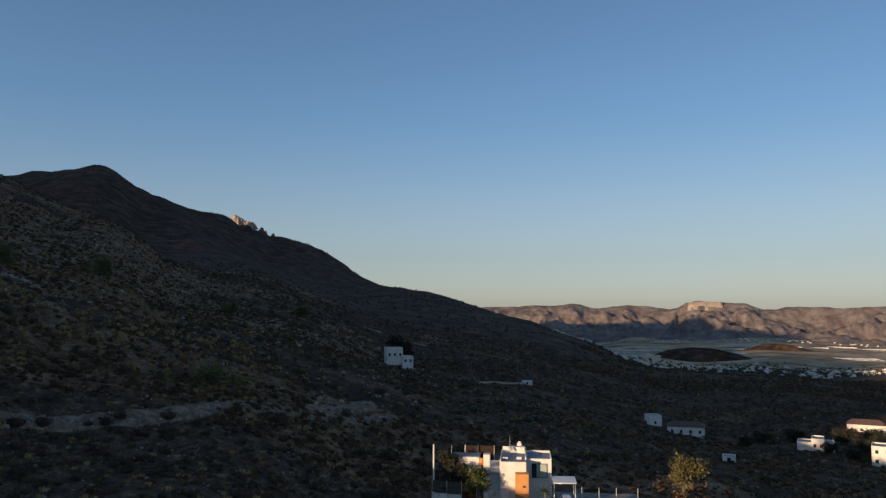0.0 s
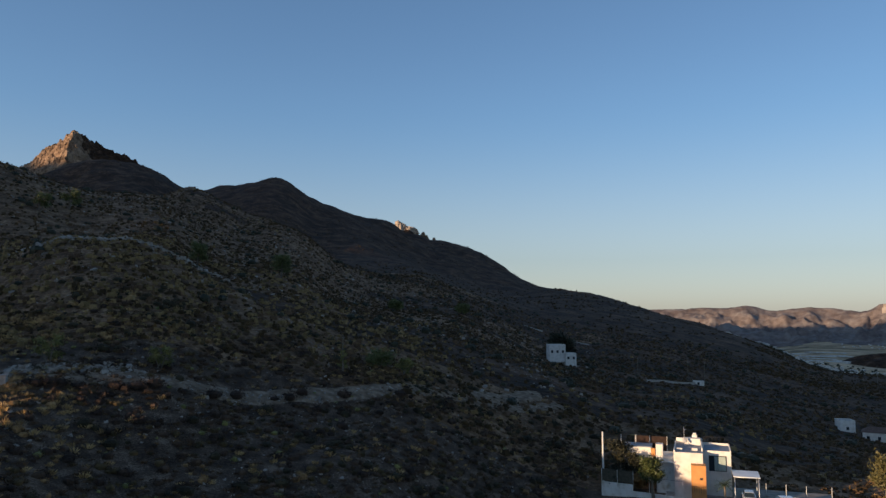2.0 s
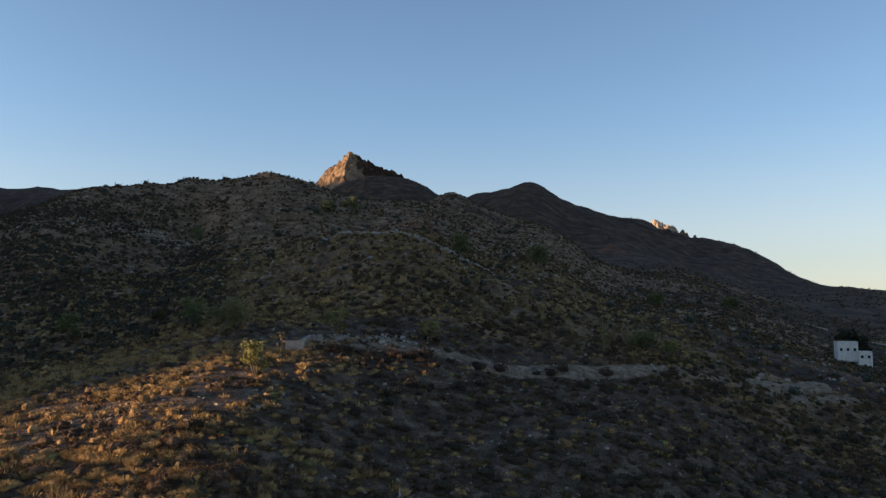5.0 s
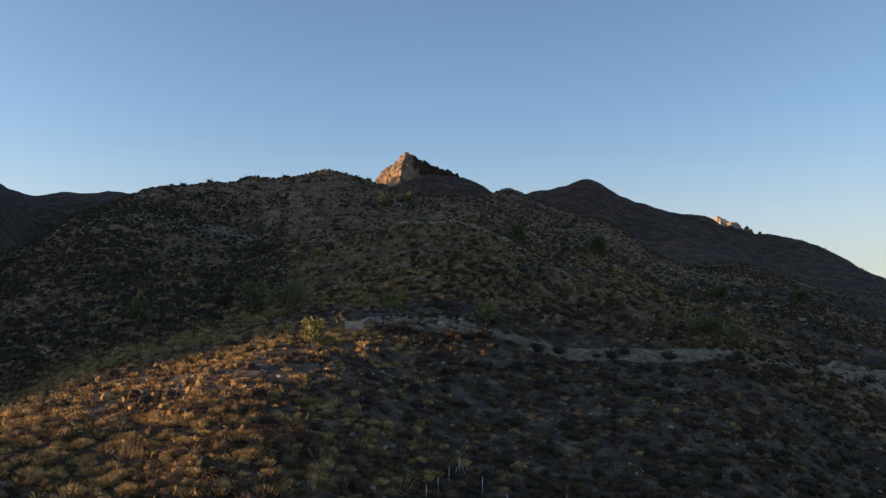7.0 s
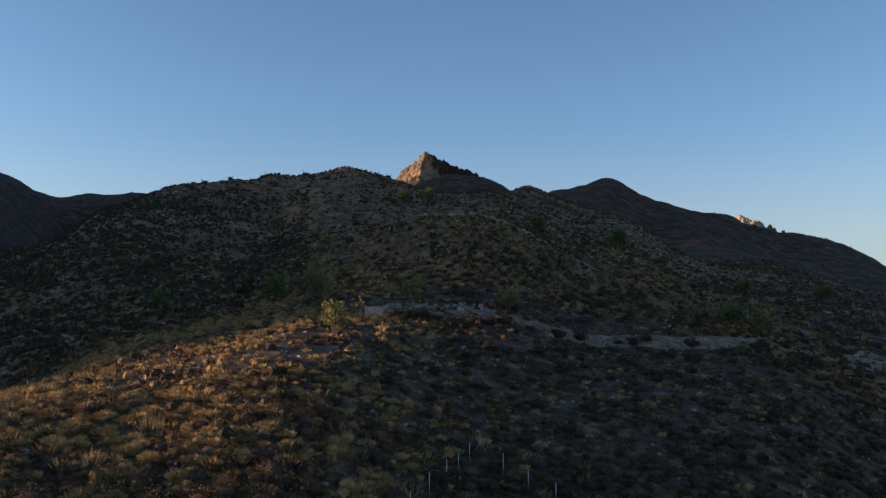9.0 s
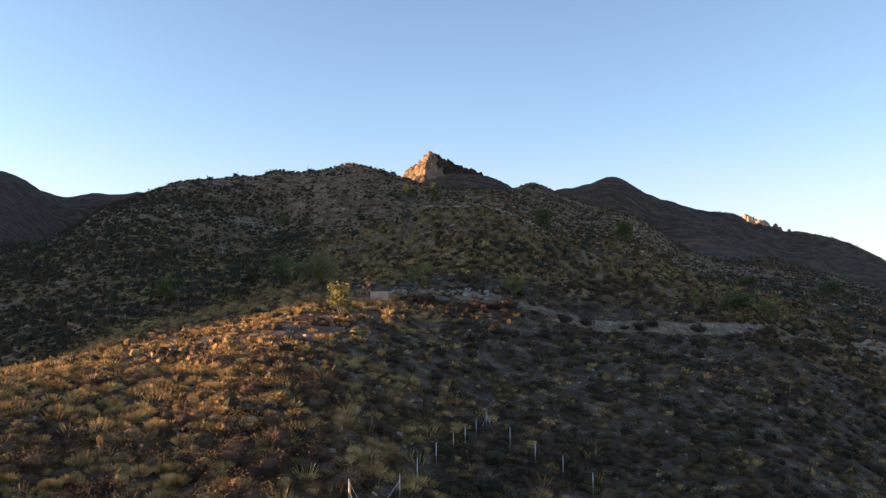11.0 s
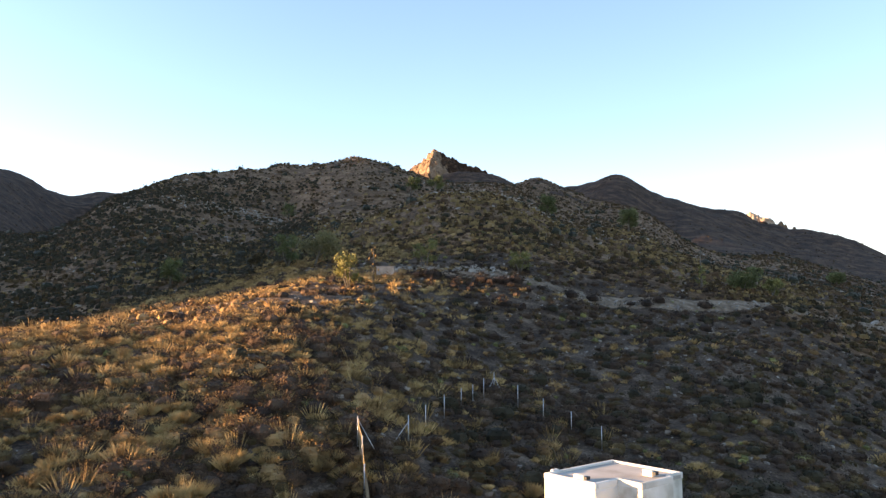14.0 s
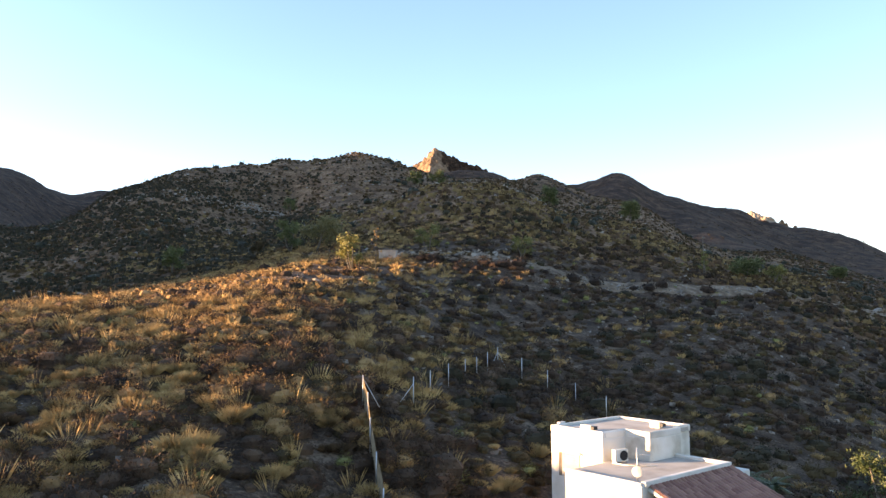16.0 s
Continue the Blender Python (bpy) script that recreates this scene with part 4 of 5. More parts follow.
def near_house():
    base = 3.6
    ob = thing("house", NEAR, "white rendered house with a flat roof terrace and clay tiled porch", "house")
    # the tall block, with a notch at its front corner
    wall = part("wall", slab("wall", WHITE, 0.0, 2.8, 0.0, 4.83, base, 9.55, 0.09), ob, "white rendered wall")
    part("wall", slab("wall", STAINED, 2.74, 4.0, 1.5, 3.75, base, 9.55, 0.06), ob, "cream rendered wall with rain stains")
    part("wall", slab("wall", STAINED, 2.74, 3.75, 3.7, 4.83, base, 9.52, 0.08), ob, "cream rendered wall with rain stains")
    part("roof_deck", slab("roof_deck", DECK, 0.2, 2.78, 0.2, 4.63, 9.55, 9.70, 0.01), ob)
    part("roof_deck", slab("roof_deck", DECK, 2.7, 3.8, 1.7, 4.6, 9.552, 9.702, 0.01), ob)
    for x0, x1, y0, y1 in ((0, 2.8, 0, 0.2), (0, 0.2, 0.2, 4.63), (0, 3.78, 4.63, 4.83), (2.6, 2.8, 0.2, 1.5), (2.6, 4.0, 1.5, 1.7), (3.8, 4.0, 1.7, 3.75), (3.58, 3.78, 3.75, 4.63)):
        part("parapet", slab("parapet", WHITE, x0, x1, y0, y1, 9.5, 9.77 + 0.03 * random.random(), 0.05), ob)
    part("patched_plaster", slab("patched_plaster", WHITE, -0.06, 0.1, 0.5, 0.9, 9.74, 9.86, 0.03), ob)
    for x, y, ln in ((1.75, 0.35, 0.55), (3.05, 3.35, 0.5)):
        vent = part("chimney", slab("chimney", WHITE, x - ln / 2, x + ln / 2, y - 0.14, y + 0.14, 9.66, 9.95, 0.03), ob)
        part("flue", slab("flue", DARK, x + ln / 2 - 0.02, x + ln / 2 + 0.16, y - 0.12, y + 0.12, 9.78, 9.92, 0.01), vent, "dark flue opening")
    # window in the long sunny wall
    part("lintel", slab("lintel", WHITE, 0.42, 1.72, -0.14, 0.02, 8.74, 8.82, 0.015), ob)
    shut = part("shutter", slab("shutter", BLIND, 0.66, 1.62, -0.03, 0.01, 7.75, 8.74, 0.01), ob, "closed cream shutter")
    # Dark strip painted for the shadow in the window recess.
    part("window_frame", slab("window_frame", BARK, 0.48, 0.655, -0.025, 0.01, 7.75, 8.74, 0.01), ob, "narrow brown strip for the recess shadow beside the shutter")
    for k in range(9):
        part("slat", slab("slat", BLIND, 0.69, 1.59, -0.045, -0.028, 7.8 + k * 0.1, 7.87 + k * 0.1, 0.005), shut)
    # the terrace block
    t = 8.62
    part("wall", slab("wall", WHITE, 2.86, 6.35, -2.4, -0.02, base, t - 0.02, 0.06), ob, "white rendered wall")
    part("wall", slab("wall", WHITE, 4.02, 6.352, -0.03, 3.3, base, t - 0.022, 0.06), ob, "white rendered wall")
    part("wall", slab("wall", WHITE, 2.84, 4.04, -0.025, 1.48, base, t - 0.024, 0.02), ob, "white rendered wall")
    part("wall", slab("wall", WHITE, 4.42, 6.36, -2.46, -2.3, base, t - 0.01, 0.03), ob, "white rendered wall")
    part("terrace_deck", slab("terrace_deck", DECK, 2.9, 6.25, -2.3, -0.02, t - 0.03, t, 0.005), ob)
    part("terrace_deck", slab("terrace_deck", DECK, 4.03, 6.25, -0.022, 3.22, t - 0.028, t + 0.002, 0.005), ob)
    part("terrace_deck", slab("terrace_deck", DECK, 2.84, 4.035, -0.022, 1.48, t - 0.026, t + 0.001, 0.005), ob)
    part("kerb", slab("kerb", WHITE, 2.84, 6.3, -2.44, -2.3, t - 0.05, t + 0.09, 0.03), ob)
    part("kerb", slab("kerb", WHITE, 6.2, 6.42, -2.3, 3.2, t - 0.05, t + 0.13, 0.03), ob)
    part("kerb", slab("kerb", WHITE, 4.0, 6.42, 3.2, 3.42, t - 0.05, t + 0.12, 0.03), ob)
    part("annex", slab("annex", WHITE, 5.3, 6.75, 3.44, 4.2, base, 8.42, 0.05), ob, "small white annex with a flat top")
    # the porch roof of clay tiles
    slope, run = 0.42, 2.3
    frame_ob = part("porch_roof", slab("porch_roof", STAINED, 0, run, -2.1, 3.5, -0.16, -0.02, 0.02), ob, at=Matrix.Translation((6.38, 0, 8.56)) @ pose(0, 0, 0, 0, math.degrees(math.atan(slope)), 0))
    for y in (-1.95, 3.35):
        part("porch_post", slab("porch_post", WHITE, 8.1, 8.35, y - 0.13, y + 0.13, base, 7.66, 0.03), ob)
    tile = joined("roof_tile", [([Vector((x, 0.115 * math.cos(a), 0.06 * math.sin(a) + 0.025 * (1 - x / 0.34))) for x in (0.0, 0.36) for a in np.linspace(0.0, math.pi, 6)],
                                 [(k, k + 1, k + 7, k + 6) for k in range(5)])], TILE)
    for j in range(24):
        for k in range(8):
            part("roof_tile", tile, frame_ob, at=pose(0.02 + k * 0.285 + random.uniform(-0.008, 0.008), -1.98 + j * 0.232, 0.0, random.uniform(-1.5, 1.5), 0, random.uniform(-1.2, 1.2)))
    return ob


near_house()
air_conditioner(NEAR @ pose(3.3, 0.45, 8.62, 0, 0, 75) @ Matrix.Diagonal((0.85, 0.85, 0.85, 1)), "white air conditioning unit standing on the terrace")


def aerial(m, tall, label, dish=0.3):
    ob = thing("aerial", m, label, "aerial")
    part("mast", rod("mast", METAL, (0, 0, 0), (0, 0, tall), 0.025), ob)
    part("boom", rod("boom", METAL, (-0.1, 0, tall * 0.8), (0.5, 0.1, tall * 0.84), 0.012), ob)
    for k in range(5):
        part("element", rod("element", METAL, (0.05 + 0.1 * k, -0.16 + 0.02 * k, tall * 0.81 + 0.008 * k), (0.07 + 0.1 * k, 0.22, tall * 0.82 + 0.008 * k), 0.006), ob)
    bowl = [tube([(0, 0, 0), (0.02, 0, 0), (0.05, 0, 0), (0.056, 0, 0)], [dish * 0.3, dish * 0.75, dish, dish * 0.97], 20)]
    part("dish", joined("dish", bowl, STAINED), ob, "cream satellite dish", at=pose(0.05, -0.05, tall * 0.28, 0, -25, -60))
    return ob


aerial(NEAR @ pose(5.75, -1.85, 8.62), 1.15, "rooftop aerial with a small satellite dish", 0.2)

# ---------------------------------------------------------------- fences
def fence_post(x, y, tall, label, struts=()):
    ob = thing("fence_post", pose(x, y, ground_at(x, y) - 0.1), label, "post", "fence posts on the slope")
    part("tube", rod("tube", METAL, (0, 0, 0), (0, 0, tall + 0.1), 0.028), ob)
    part("cap", rod("cap", METAL, (0, 0, tall + 0.1), (0, 0, tall + 0.13), 0.034, 0.02), ob)
    for dx, dy in struts:
        part("strut", rod("strut", METAL, (dx, dy, 0.05), (0, 0, tall * 0.85), 0.018), ob)
    return ob


for px, py, tall, struts in ((-1.1, 40.3, 1.65, ((-1.0, -0.5),)), (-0.2, 44.4, 1.65, ()), (1.0, 49.4, 1.7, ()), (2.3, 53.4, 1.6, ()), (3.3, 56.2, 1.6, ()), (4.3, 58.6, 1.7, ()),
                             (5.3, 60.6, 1.75, ((-0.7, -0.6), (0.7, -0.4))), (6.8, 56.6, 1.75, ()), (8.4, 54.2, 1.7, ()), (10.4, 53.9, 1.7, ()), (12.0, 51.2, 1.65, ())):
    fence_post(px, py, tall, "thin galvanised fence post on the scrubby slope" if not struts else "galvanised fence post braced with slanting struts", struts)


def screen_fence():
    """A fence hung with canvas, running down towards the road."""
    a, b = (-3.6, 37.6), (-1.2, 25.0)
    ob = thing("screen_fence", pose(0, 0, 0), "canvas covered fence running down the slope", "fence")
    n = 7
    pts = []
    for k in range(n):
        f = k / (n - 1)
        x, y = a[0] + (b[0] - a[0]) * f + 0.06 * math.sin(k * 2.1), a[1] + (b[1] - a[1]) * f
        z = ground_at(x, y)
        pts.append((x, y, z))
        part("post", rod("post", METAL, (x, y, z - 0.2), (x, y, z + 1.55), 0.03), ob)
    part("strut", rod("strut", METAL, (pts[0][0] + 0.9, pts[0][1] - 0.6, pts[0][2]), (pts[0][0], pts[0][1], pts[0][2] + 1.4), 0.02), ob)
    for k in range(n - 1):
        v, f = [], []
        for i in range(9):
            t = i / 8
            for j in range(6):
                h = 0.06 + (1.45 - 0.35 * (k + t) / n) * j / 5
                x, y, z = (pts[k][c] * (1 - t) + pts[k + 1][c] * t for c in range(3))
                sag = 0.05 * math.sin(t * math.pi) * math.sin(j * 0.9 + k)
                v += [(x + sag + 0.03, y, z + h - (0.06 * math.sin(t * math.pi) if j == 5 else 0)), (x + sag + 0.045, y, z + h - (0.06 * math.sin(t * math.pi) if j == 5 else 0))]
        for i in range(8):
            for j in range(5):
                q = (i * 6 + j) * 2
                f += [(q, q + 12, q + 14, q + 2), (q + 1, q + 3, q + 15, q + 13)]
        part("canvas", mesh_of("canvas", v, f, REED, True), ob, "weathered tan canvas panel")


screen_fence()
palm(15.4, 36.5, 1.3, 1.1, "green palm behind the tiled porch", 31)
palm(17.2, 37.6, 1.0, 1.0, "green palm in the shaded hollow", 32)
palm(3.6, 26.6, 3.1, 0.9, "palm crown below the terrace wall", 33, 12, 4.35)
tree("tree", 17.5, 27.5, 9.7 - ground_at(17.5, 27.5), 2.6, PALMLEAF, "leafy green tree top below the porch", 34, 3, 0.45, 420, 0.042)

# ---------------------------------------------------------------- the white villa with the ochre porch
VILLA = local(82.6, 73.4, 0.688, -0.725, -0.4)       # x along the front, y into the house


def railing(parent, x0, x1, y, z, h, n):
    part("rail", rod("rail", DARK, (x0, y, z + h), (x1, y, z + h), 0.025), parent)
    for k in range(n + 1):
        x = x0 + (x1 - x0) * k / n
        part("baluster", rod("baluster", DARK, (x, y, z), (x, y, z + h), 0.02), parent)


def villa():
    base = 3.2
    ob = thing("house", VILLA, "white flat roofed villa with an ochre porch tower", "house")
    part("wall", slab("wall", WHITE, -4.4, -0.4, 0.0, 8.6, base, 11.0, 0.05), ob, "white rendered front wall")
    part("wall", slab("wall", WHITE, -0.38, 3.45, 2.8, 8.4, base, 11.0, 0.05), ob, "white rendered wall with a large window")
    part("wall", slab("wall", WHITE, -6.9, -4.42, 0.9, 6.6, base, 10.0, 0.05), ob, "lower white wall")
    part("ledge", slab("ledge", WHITE, -7.0, -4.42, 0.3, 0.92, 9.35, 9.6, 0.03), ob)
    part("pillar", slab("pillar", WHITE, -6.9, -5.9, 0.9, 2.4, 10.0, 11.9, 0.05), ob)
    part("roof_deck", slab("roof_deck", SLATE, -4.2, -0.6, 0.12, 8.4, 11.0, 11.04, 0.01), ob, "blue grey roof deck")
    part("roof_deck", slab("roof_deck", SLATE, -0.2, 3.3, 2.92, 8.2, 11.0, 11.04, 0.01), ob, "blue grey roof deck")
    for x0, x1, y0, y1, z, h in ((-4.4, -0.4, 0.0, 0.12, 10.96, 0.14), (-4.4, -4.2, 0.12, 8.6, 10.96, 0.4), (-4.2, -0.4, 8.4, 8.6, 10.96, 0.9), (-0.6, -0.4, 2.0, 8.4, 10.96, 0.55),
                                 (-0.38, 3.45, 2.8, 2.92, 10.96, 0.14), (3.3, 3.45, 2.92, 8.4, 10.96, 0.3), (-0.38, 3.3, 8.2, 8.4, 10.96, 0.4)):
        part("parapet", slab("parapet", WHITE, x0, x1, y0, y1, z, z + h, 0.03), ob)
    part("stair_house", slab("stair_house", WHITE, -3.0, -0.65, 7.2, 8.38, 11.0, 12.0, 0.05), ob, "white stair head on the roof")
    part("chimney", slab("chimney", WHITE, -1.9, -1.1, 8.7, 9.4, base, 12.3, 0.05), ob)
    part("chimney_cap", slab("chimney_cap", WHITE, -1.75, -1.25, 8.8, 9.3, 12.3, 12.6, 0.08), ob)
    railing(ob, -0.2, 3.35, 8.3, 11.3, 0.9, 6)
    railing(ob, -4.3, -3.0, 8.5, 11.8, 0.8, 3)
    porch = part("porch_tower", slab("porch_tower", TERRACOTTA, -2.05, -0.05, -1.6, 0.3, base, 9.65, 0.04), ob, "ochre rendered porch tower")
    part("niche", slab("niche", DARK, -0.9, -0.5, -1.63, -1.58, 7.7, 8.0, 0.01), porch)
    railing(porch, -1.95, -0.15, -1.72, 5.9, 0.9, 6)
    window(ob, 1.6, 2.78, 8.2, 2.4, 2.2, 0)
    part("blind", slab("blind", mixed("pale green blind", [(0.28, 0.34, 0.30), (0.36, 0.42, 0.37)], 2.0, 0.8), 1.15, 2.7, 2.72, 2.76, 8.3, 10.3, 0.01), ob, "pale green drawn blind")
    part("garage_door", slab("garage_door", STAINED, -6.4, -4.9, 0.84, 0.92, 5.4, 8.6, 0.02), ob, "cream garage door")
    part("steps", slab("steps", CONCRETE, -5.6, -4.4, -1.4, 0.9, base, 5.3, 0.03), ob)
    for x, y in ((-3.6, 2.0), (-1.5, 2.4)):
        part("roof_unit", slab("roof_unit", ENAMEL, x - 0.4, x + 0.4, y - 0.22, y + 0.22, 11.04, 11.4, 0.04), ob, "white roof unit")
    return ob


villa()
aerial(VILLA @ pose(-3.0, 6.4, 11.04), 2.9, "rooftop mast with satellite dishes on the villa", 0.45)


def carport():
    ob = thing("carport", VILLA, "white sheet roofed carport beside the villa", "carport")
    part("roof_sheet", slab("roof_sheet", SHEETING, 3.5, 7.0, -0.6, 3.9, 8.25, 8.35, 0.01), ob)
    for x, y in ((6.8, -0.4), (6.8, 3.7), (3.7, -0.4)):
        part("post", rod("post", METAL, (x, y, 3.0), (x, y, 8.26), 0.06), ob)
    part("beam", rod("beam", METAL, (3.6, -0.5, 8.2), (6.95, -0.5, 8.2), 0.05), ob)


carport()


def wheel_pair(ob, x, y):
    for sy in (-0.82, 0.82):
        w = part("wheel", joined("wheel", [tube([(x, sy - 0.1, 0.33), (x, sy + 0.1, 0.33)], [0.33, 0.33], 16)], DARK, False), ob)
        part("rim", joined("rim", [tube([(x, sy - 0.11, 0.33), (x, sy + 0.11, 0.33)], [0.2, 0.2], 12)], METAL, False), w)


def car(m, label):
    ob = thing("car", m, label, "car")
    sec = [(-2.1, 0.35, 0.75), (-2.0, 0.3, 0.95), (-1.2, 0.28, 1.02), (0.8, 0.28, 1.0), (1.9, 0.3, 0.85), (2.1, 0.35, 0.65)]
    v, f = [], []
    for x, lo, hi in sec:
        w = 0.86 if abs(x) < 2 else 0.74
        v += [(x, -w, lo), (x, -w, hi - 0.12), (x, -w + 0.1, hi), (x, w - 0.1, hi), (x, w, hi - 0.12), (x, w, lo)]
    for k in range(len(sec) - 1):
        for j in range(6):
            a, b = k * 6 + j, k * 6 + (j + 1) % 6
            f.append((a, b, b + 6, a + 6))
    f += [tuple(range(6))[::-1], tuple(range(30, 36))]
    part("body", mesh_of("body", v, f, CARPAINT, True), ob)
    cab = [(-1.9, -0.72, 1.0), (1.0, -0.72, 1.0), (1.0, 0.72, 1.0), (-1.9, 0.72, 1.0), (-1.4, -0.58, 1.48), (0.2, -0.58, 1.48), (0.2, 0.58, 1.48), (-1.4, 0.58, 1.48)]
    part("cabin_glass", mesh_of("cabin_glass", cab, [(0, 1, 5, 4), (1, 2, 6, 5), (2, 3, 7, 6), (3, 0, 4, 7), (4, 5, 6, 7), (3, 2, 1, 0)], GLASS), ob)
    part("roof", slab("roof", CARPAINT, -1.42, 0.22, -0.6, 0.6, 1.47, 1.53, 0.03), ob)
    wheel_pair(ob, -1.3, 0)
    wheel_pair(ob, 1.3, 0)
    return ob


EDGE = [(-14.7, 0.4), (-12.4, -0.1), (-10.1, -0.6), (-7.8, -1.1), (-5.5, -1.7), (-3.2, -2.3), (-0.8, -3.0), (1.6, -3.8)]


def yard():
    """The paved plot of the villa and its boundary."""
    ob = thing("yard", VILLA, "paved walled yard round the villa", "yard")
    top = [(x, y) for x, y in EDGE] + [(17.0, -5.0), (17.0, 9.0), (-14.7, 9.0)]
    n = len(top)
    v = [(x, y, 4.75) for x, y in top] + [(x, y, 0.5) for x, y in top]
    part("paving", mesh_of("paving", v, [tuple(range(n)), tuple(range(2 * n - 1, n - 1, -1))] + [(k, k + n, (k + 1) % n + n, (k + 1) % n) for k in range(n)], PAVING), ob)
    for k, ((x0, y0), (x1, y1)) in enumerate(zip(EDGE[:-1], EDGE[1:])):
        ln = math.hypot(x1 - x0, y1 - y0)
        part("boundary_wall", slab("boundary_wall", STAINED, 0, ln + 0.02, -0.22, 0.0, 0.5, 6.2 if k < 2 else 5.3, 0.02), ob, "sunlit cream boundary wall",
             at=pose(x0, y0, 0, 0, 0, math.degrees(math.atan2(y1 - y0, x1 - x0))))
    part("boundary_wall", slab("boundary_wall", CONCRETE, 7.8, 17.0, 3.6, 3.85, 4.7, 5.1, 0.03), ob)
    return ob


yard()


def yard_fence(points, z, tall, panel_mat, label):
    ob = thing("fence", VILLA, label, "fence")
    for k, (x, y) in enumerate(points):
        part("post", rod("post", ENAMEL, (x, y, z), (x, y, z + tall), 0.04), ob)
        if k:
            x0, y0 = points[k - 1]
            part("rail", rod("rail", DARK, (x0, y0, z + tall - 0.05), (x, y, z + tall - 0.05), 0.015), ob)
            if panel_mat:
                d = Vector((x - x0, y - y0, 0)).normalized().cross(Vector((0, 0, 1))) * 0.01
                v = [(x0, y0, z + 0.1), (x, y, z + 0.1), (x, y, z + tall - 0.1), (x0, y0, z + tall - 0.1)]
                v += [tuple(Vector(c) + d) for c in v]
                part("mesh_panel", mesh_of("mesh_panel", v, [(0, 1, 2, 3), (7, 6, 5, 4), (0, 4, 5, 1), (2, 6, 7, 3)], panel_mat), ob)
    return ob


yard_fence(EDGE[:3], 6.2, 1.9, NETTING, "white fence posts with dark netting on the sunlit boundary wall")
yard_fence(EDGE[3:6], 5.3, 2.2, None, "white fence posts beside the garden gate")
yard_fence([(-12.6, 8.8), (-10.4, 8.8)], 4.7, 7.2, None, "tall wire fence behind the garden")
yard_fence([(-10.3, 8.8), (-8.2, 8.8), (-5.6, 8.8)], 4.7, 7.2, RUSTNET, "tall fence hung with rusty brown netting")
yard_fence([(8.0, 3.7), (10.6, 3.7), (13.2, 3.7), (16.4, 3.7)], 5.1, 1.7, None, "wire fence on a low wall")
ob = thing("mast", VILLA @ pose(-14.5, 0.7, 4.75), "tall white mast at the corner of the garden", "mast")
part("shaft", rod("shaft", ENAMEL, (0, 0, 0), (0, 0, 8.6), 0.16, 0.12), ob)
part("base", slab("base", CONCRETE, -0.3, 0.3, -0.3, 0.3, -0.02, 0.3, 0.03), ob)


def garden_shed():
    ob = thing("shed", VILLA @ pose(-9.8, 6.0, 4.75), "pale blue white garden building with a clay tiled lean-to", "shed")
    part("wall", slab("wall", WHITE, -2.0, 2.0, -1.4, 1.6, 0, 6.0, 0.04), ob)
    part("roof", slab("roof", SLATE, -2.1, 2.1, -1.5, 1.7, 6.0, 6.15, 0.03), ob)
    lean = part("lean_to", slab("lean_to", LEANTO, 2.0, 5.2, -1.6, 1.6, 4.7, 4.9, 0.03), ob, "clay red lean-to roof")
    part("chimney", slab("chimney", TERRACOTTA, 2.05, 2.6, -1.5, -0.95, 4.9, 5.9, 0.04), ob)
    for x in (2.2, 5.0):
        part("post", slab("post", WHITE, x - 0.1, x + 0.1, -1.5, -1.3, 0, 4.7, 0.02), ob)


garden_shed()
car(VILLA @ pose(10.6, -1.4, 4.75, 0, 0, 8), "parked silver car with dark blue windows")
car(VILLA @ pose(5.5, 0.8, 4.75, 0, 0, 90), "car parked in the shade of the carport")


def at_villa(x, y):
    p = VILLA @ Vector((x, y, 0))
    return p.x, p.y


for (lx, ly), tall, wide, mat, label, seed in (((-7.2, -2.4), 7.0, 3.4, CITRUS, "dense round citrus tree before the villa garden", 41), ((-9.6, 2.4), 5.6, 3.4, DARKLEAF, "dark leafy tree in the villa garden", 42),
                                              ((-12.2, 3.0), 7.4, 4.2, DARKLEAF, "tall dark tree by the garden mast", 43), ((-10.0, 1.2), 3.2, 2.4, BRUSH, "low orange tinged shrub by the fence", 44),
                                              ((-12.2, 1.2), 2.8, 2.6, DARKLEAF, "low dark shrub by the fence", 47)):
    wx, wy = at_villa(lx, ly)
    tree("tree", wx, wy, tall, wide, mat, label, seed, 1, 0.45 if mat is CITRUS else 0.15, 260, 0.12, sink=ground_at(wx, wy) - 4.35)
wx, wy = at_villa(2.3, -1.6)
palm(wx, wy, 2.6, 1.5, "palm in front of the large villa window", 45, 18, 4.35)
wx, wy = at_villa(20.5, -3.0)
palm(wx, wy, 2.6, 2.2, "low sunlit palm beside the yard", 46, 22)
for lx, ly in ((21.4, -7.5), (28.5, -8.5)):
    wx, wy = at_villa(lx, ly)
    fence_post(wx, wy, 2.6, "pale post beside the road")


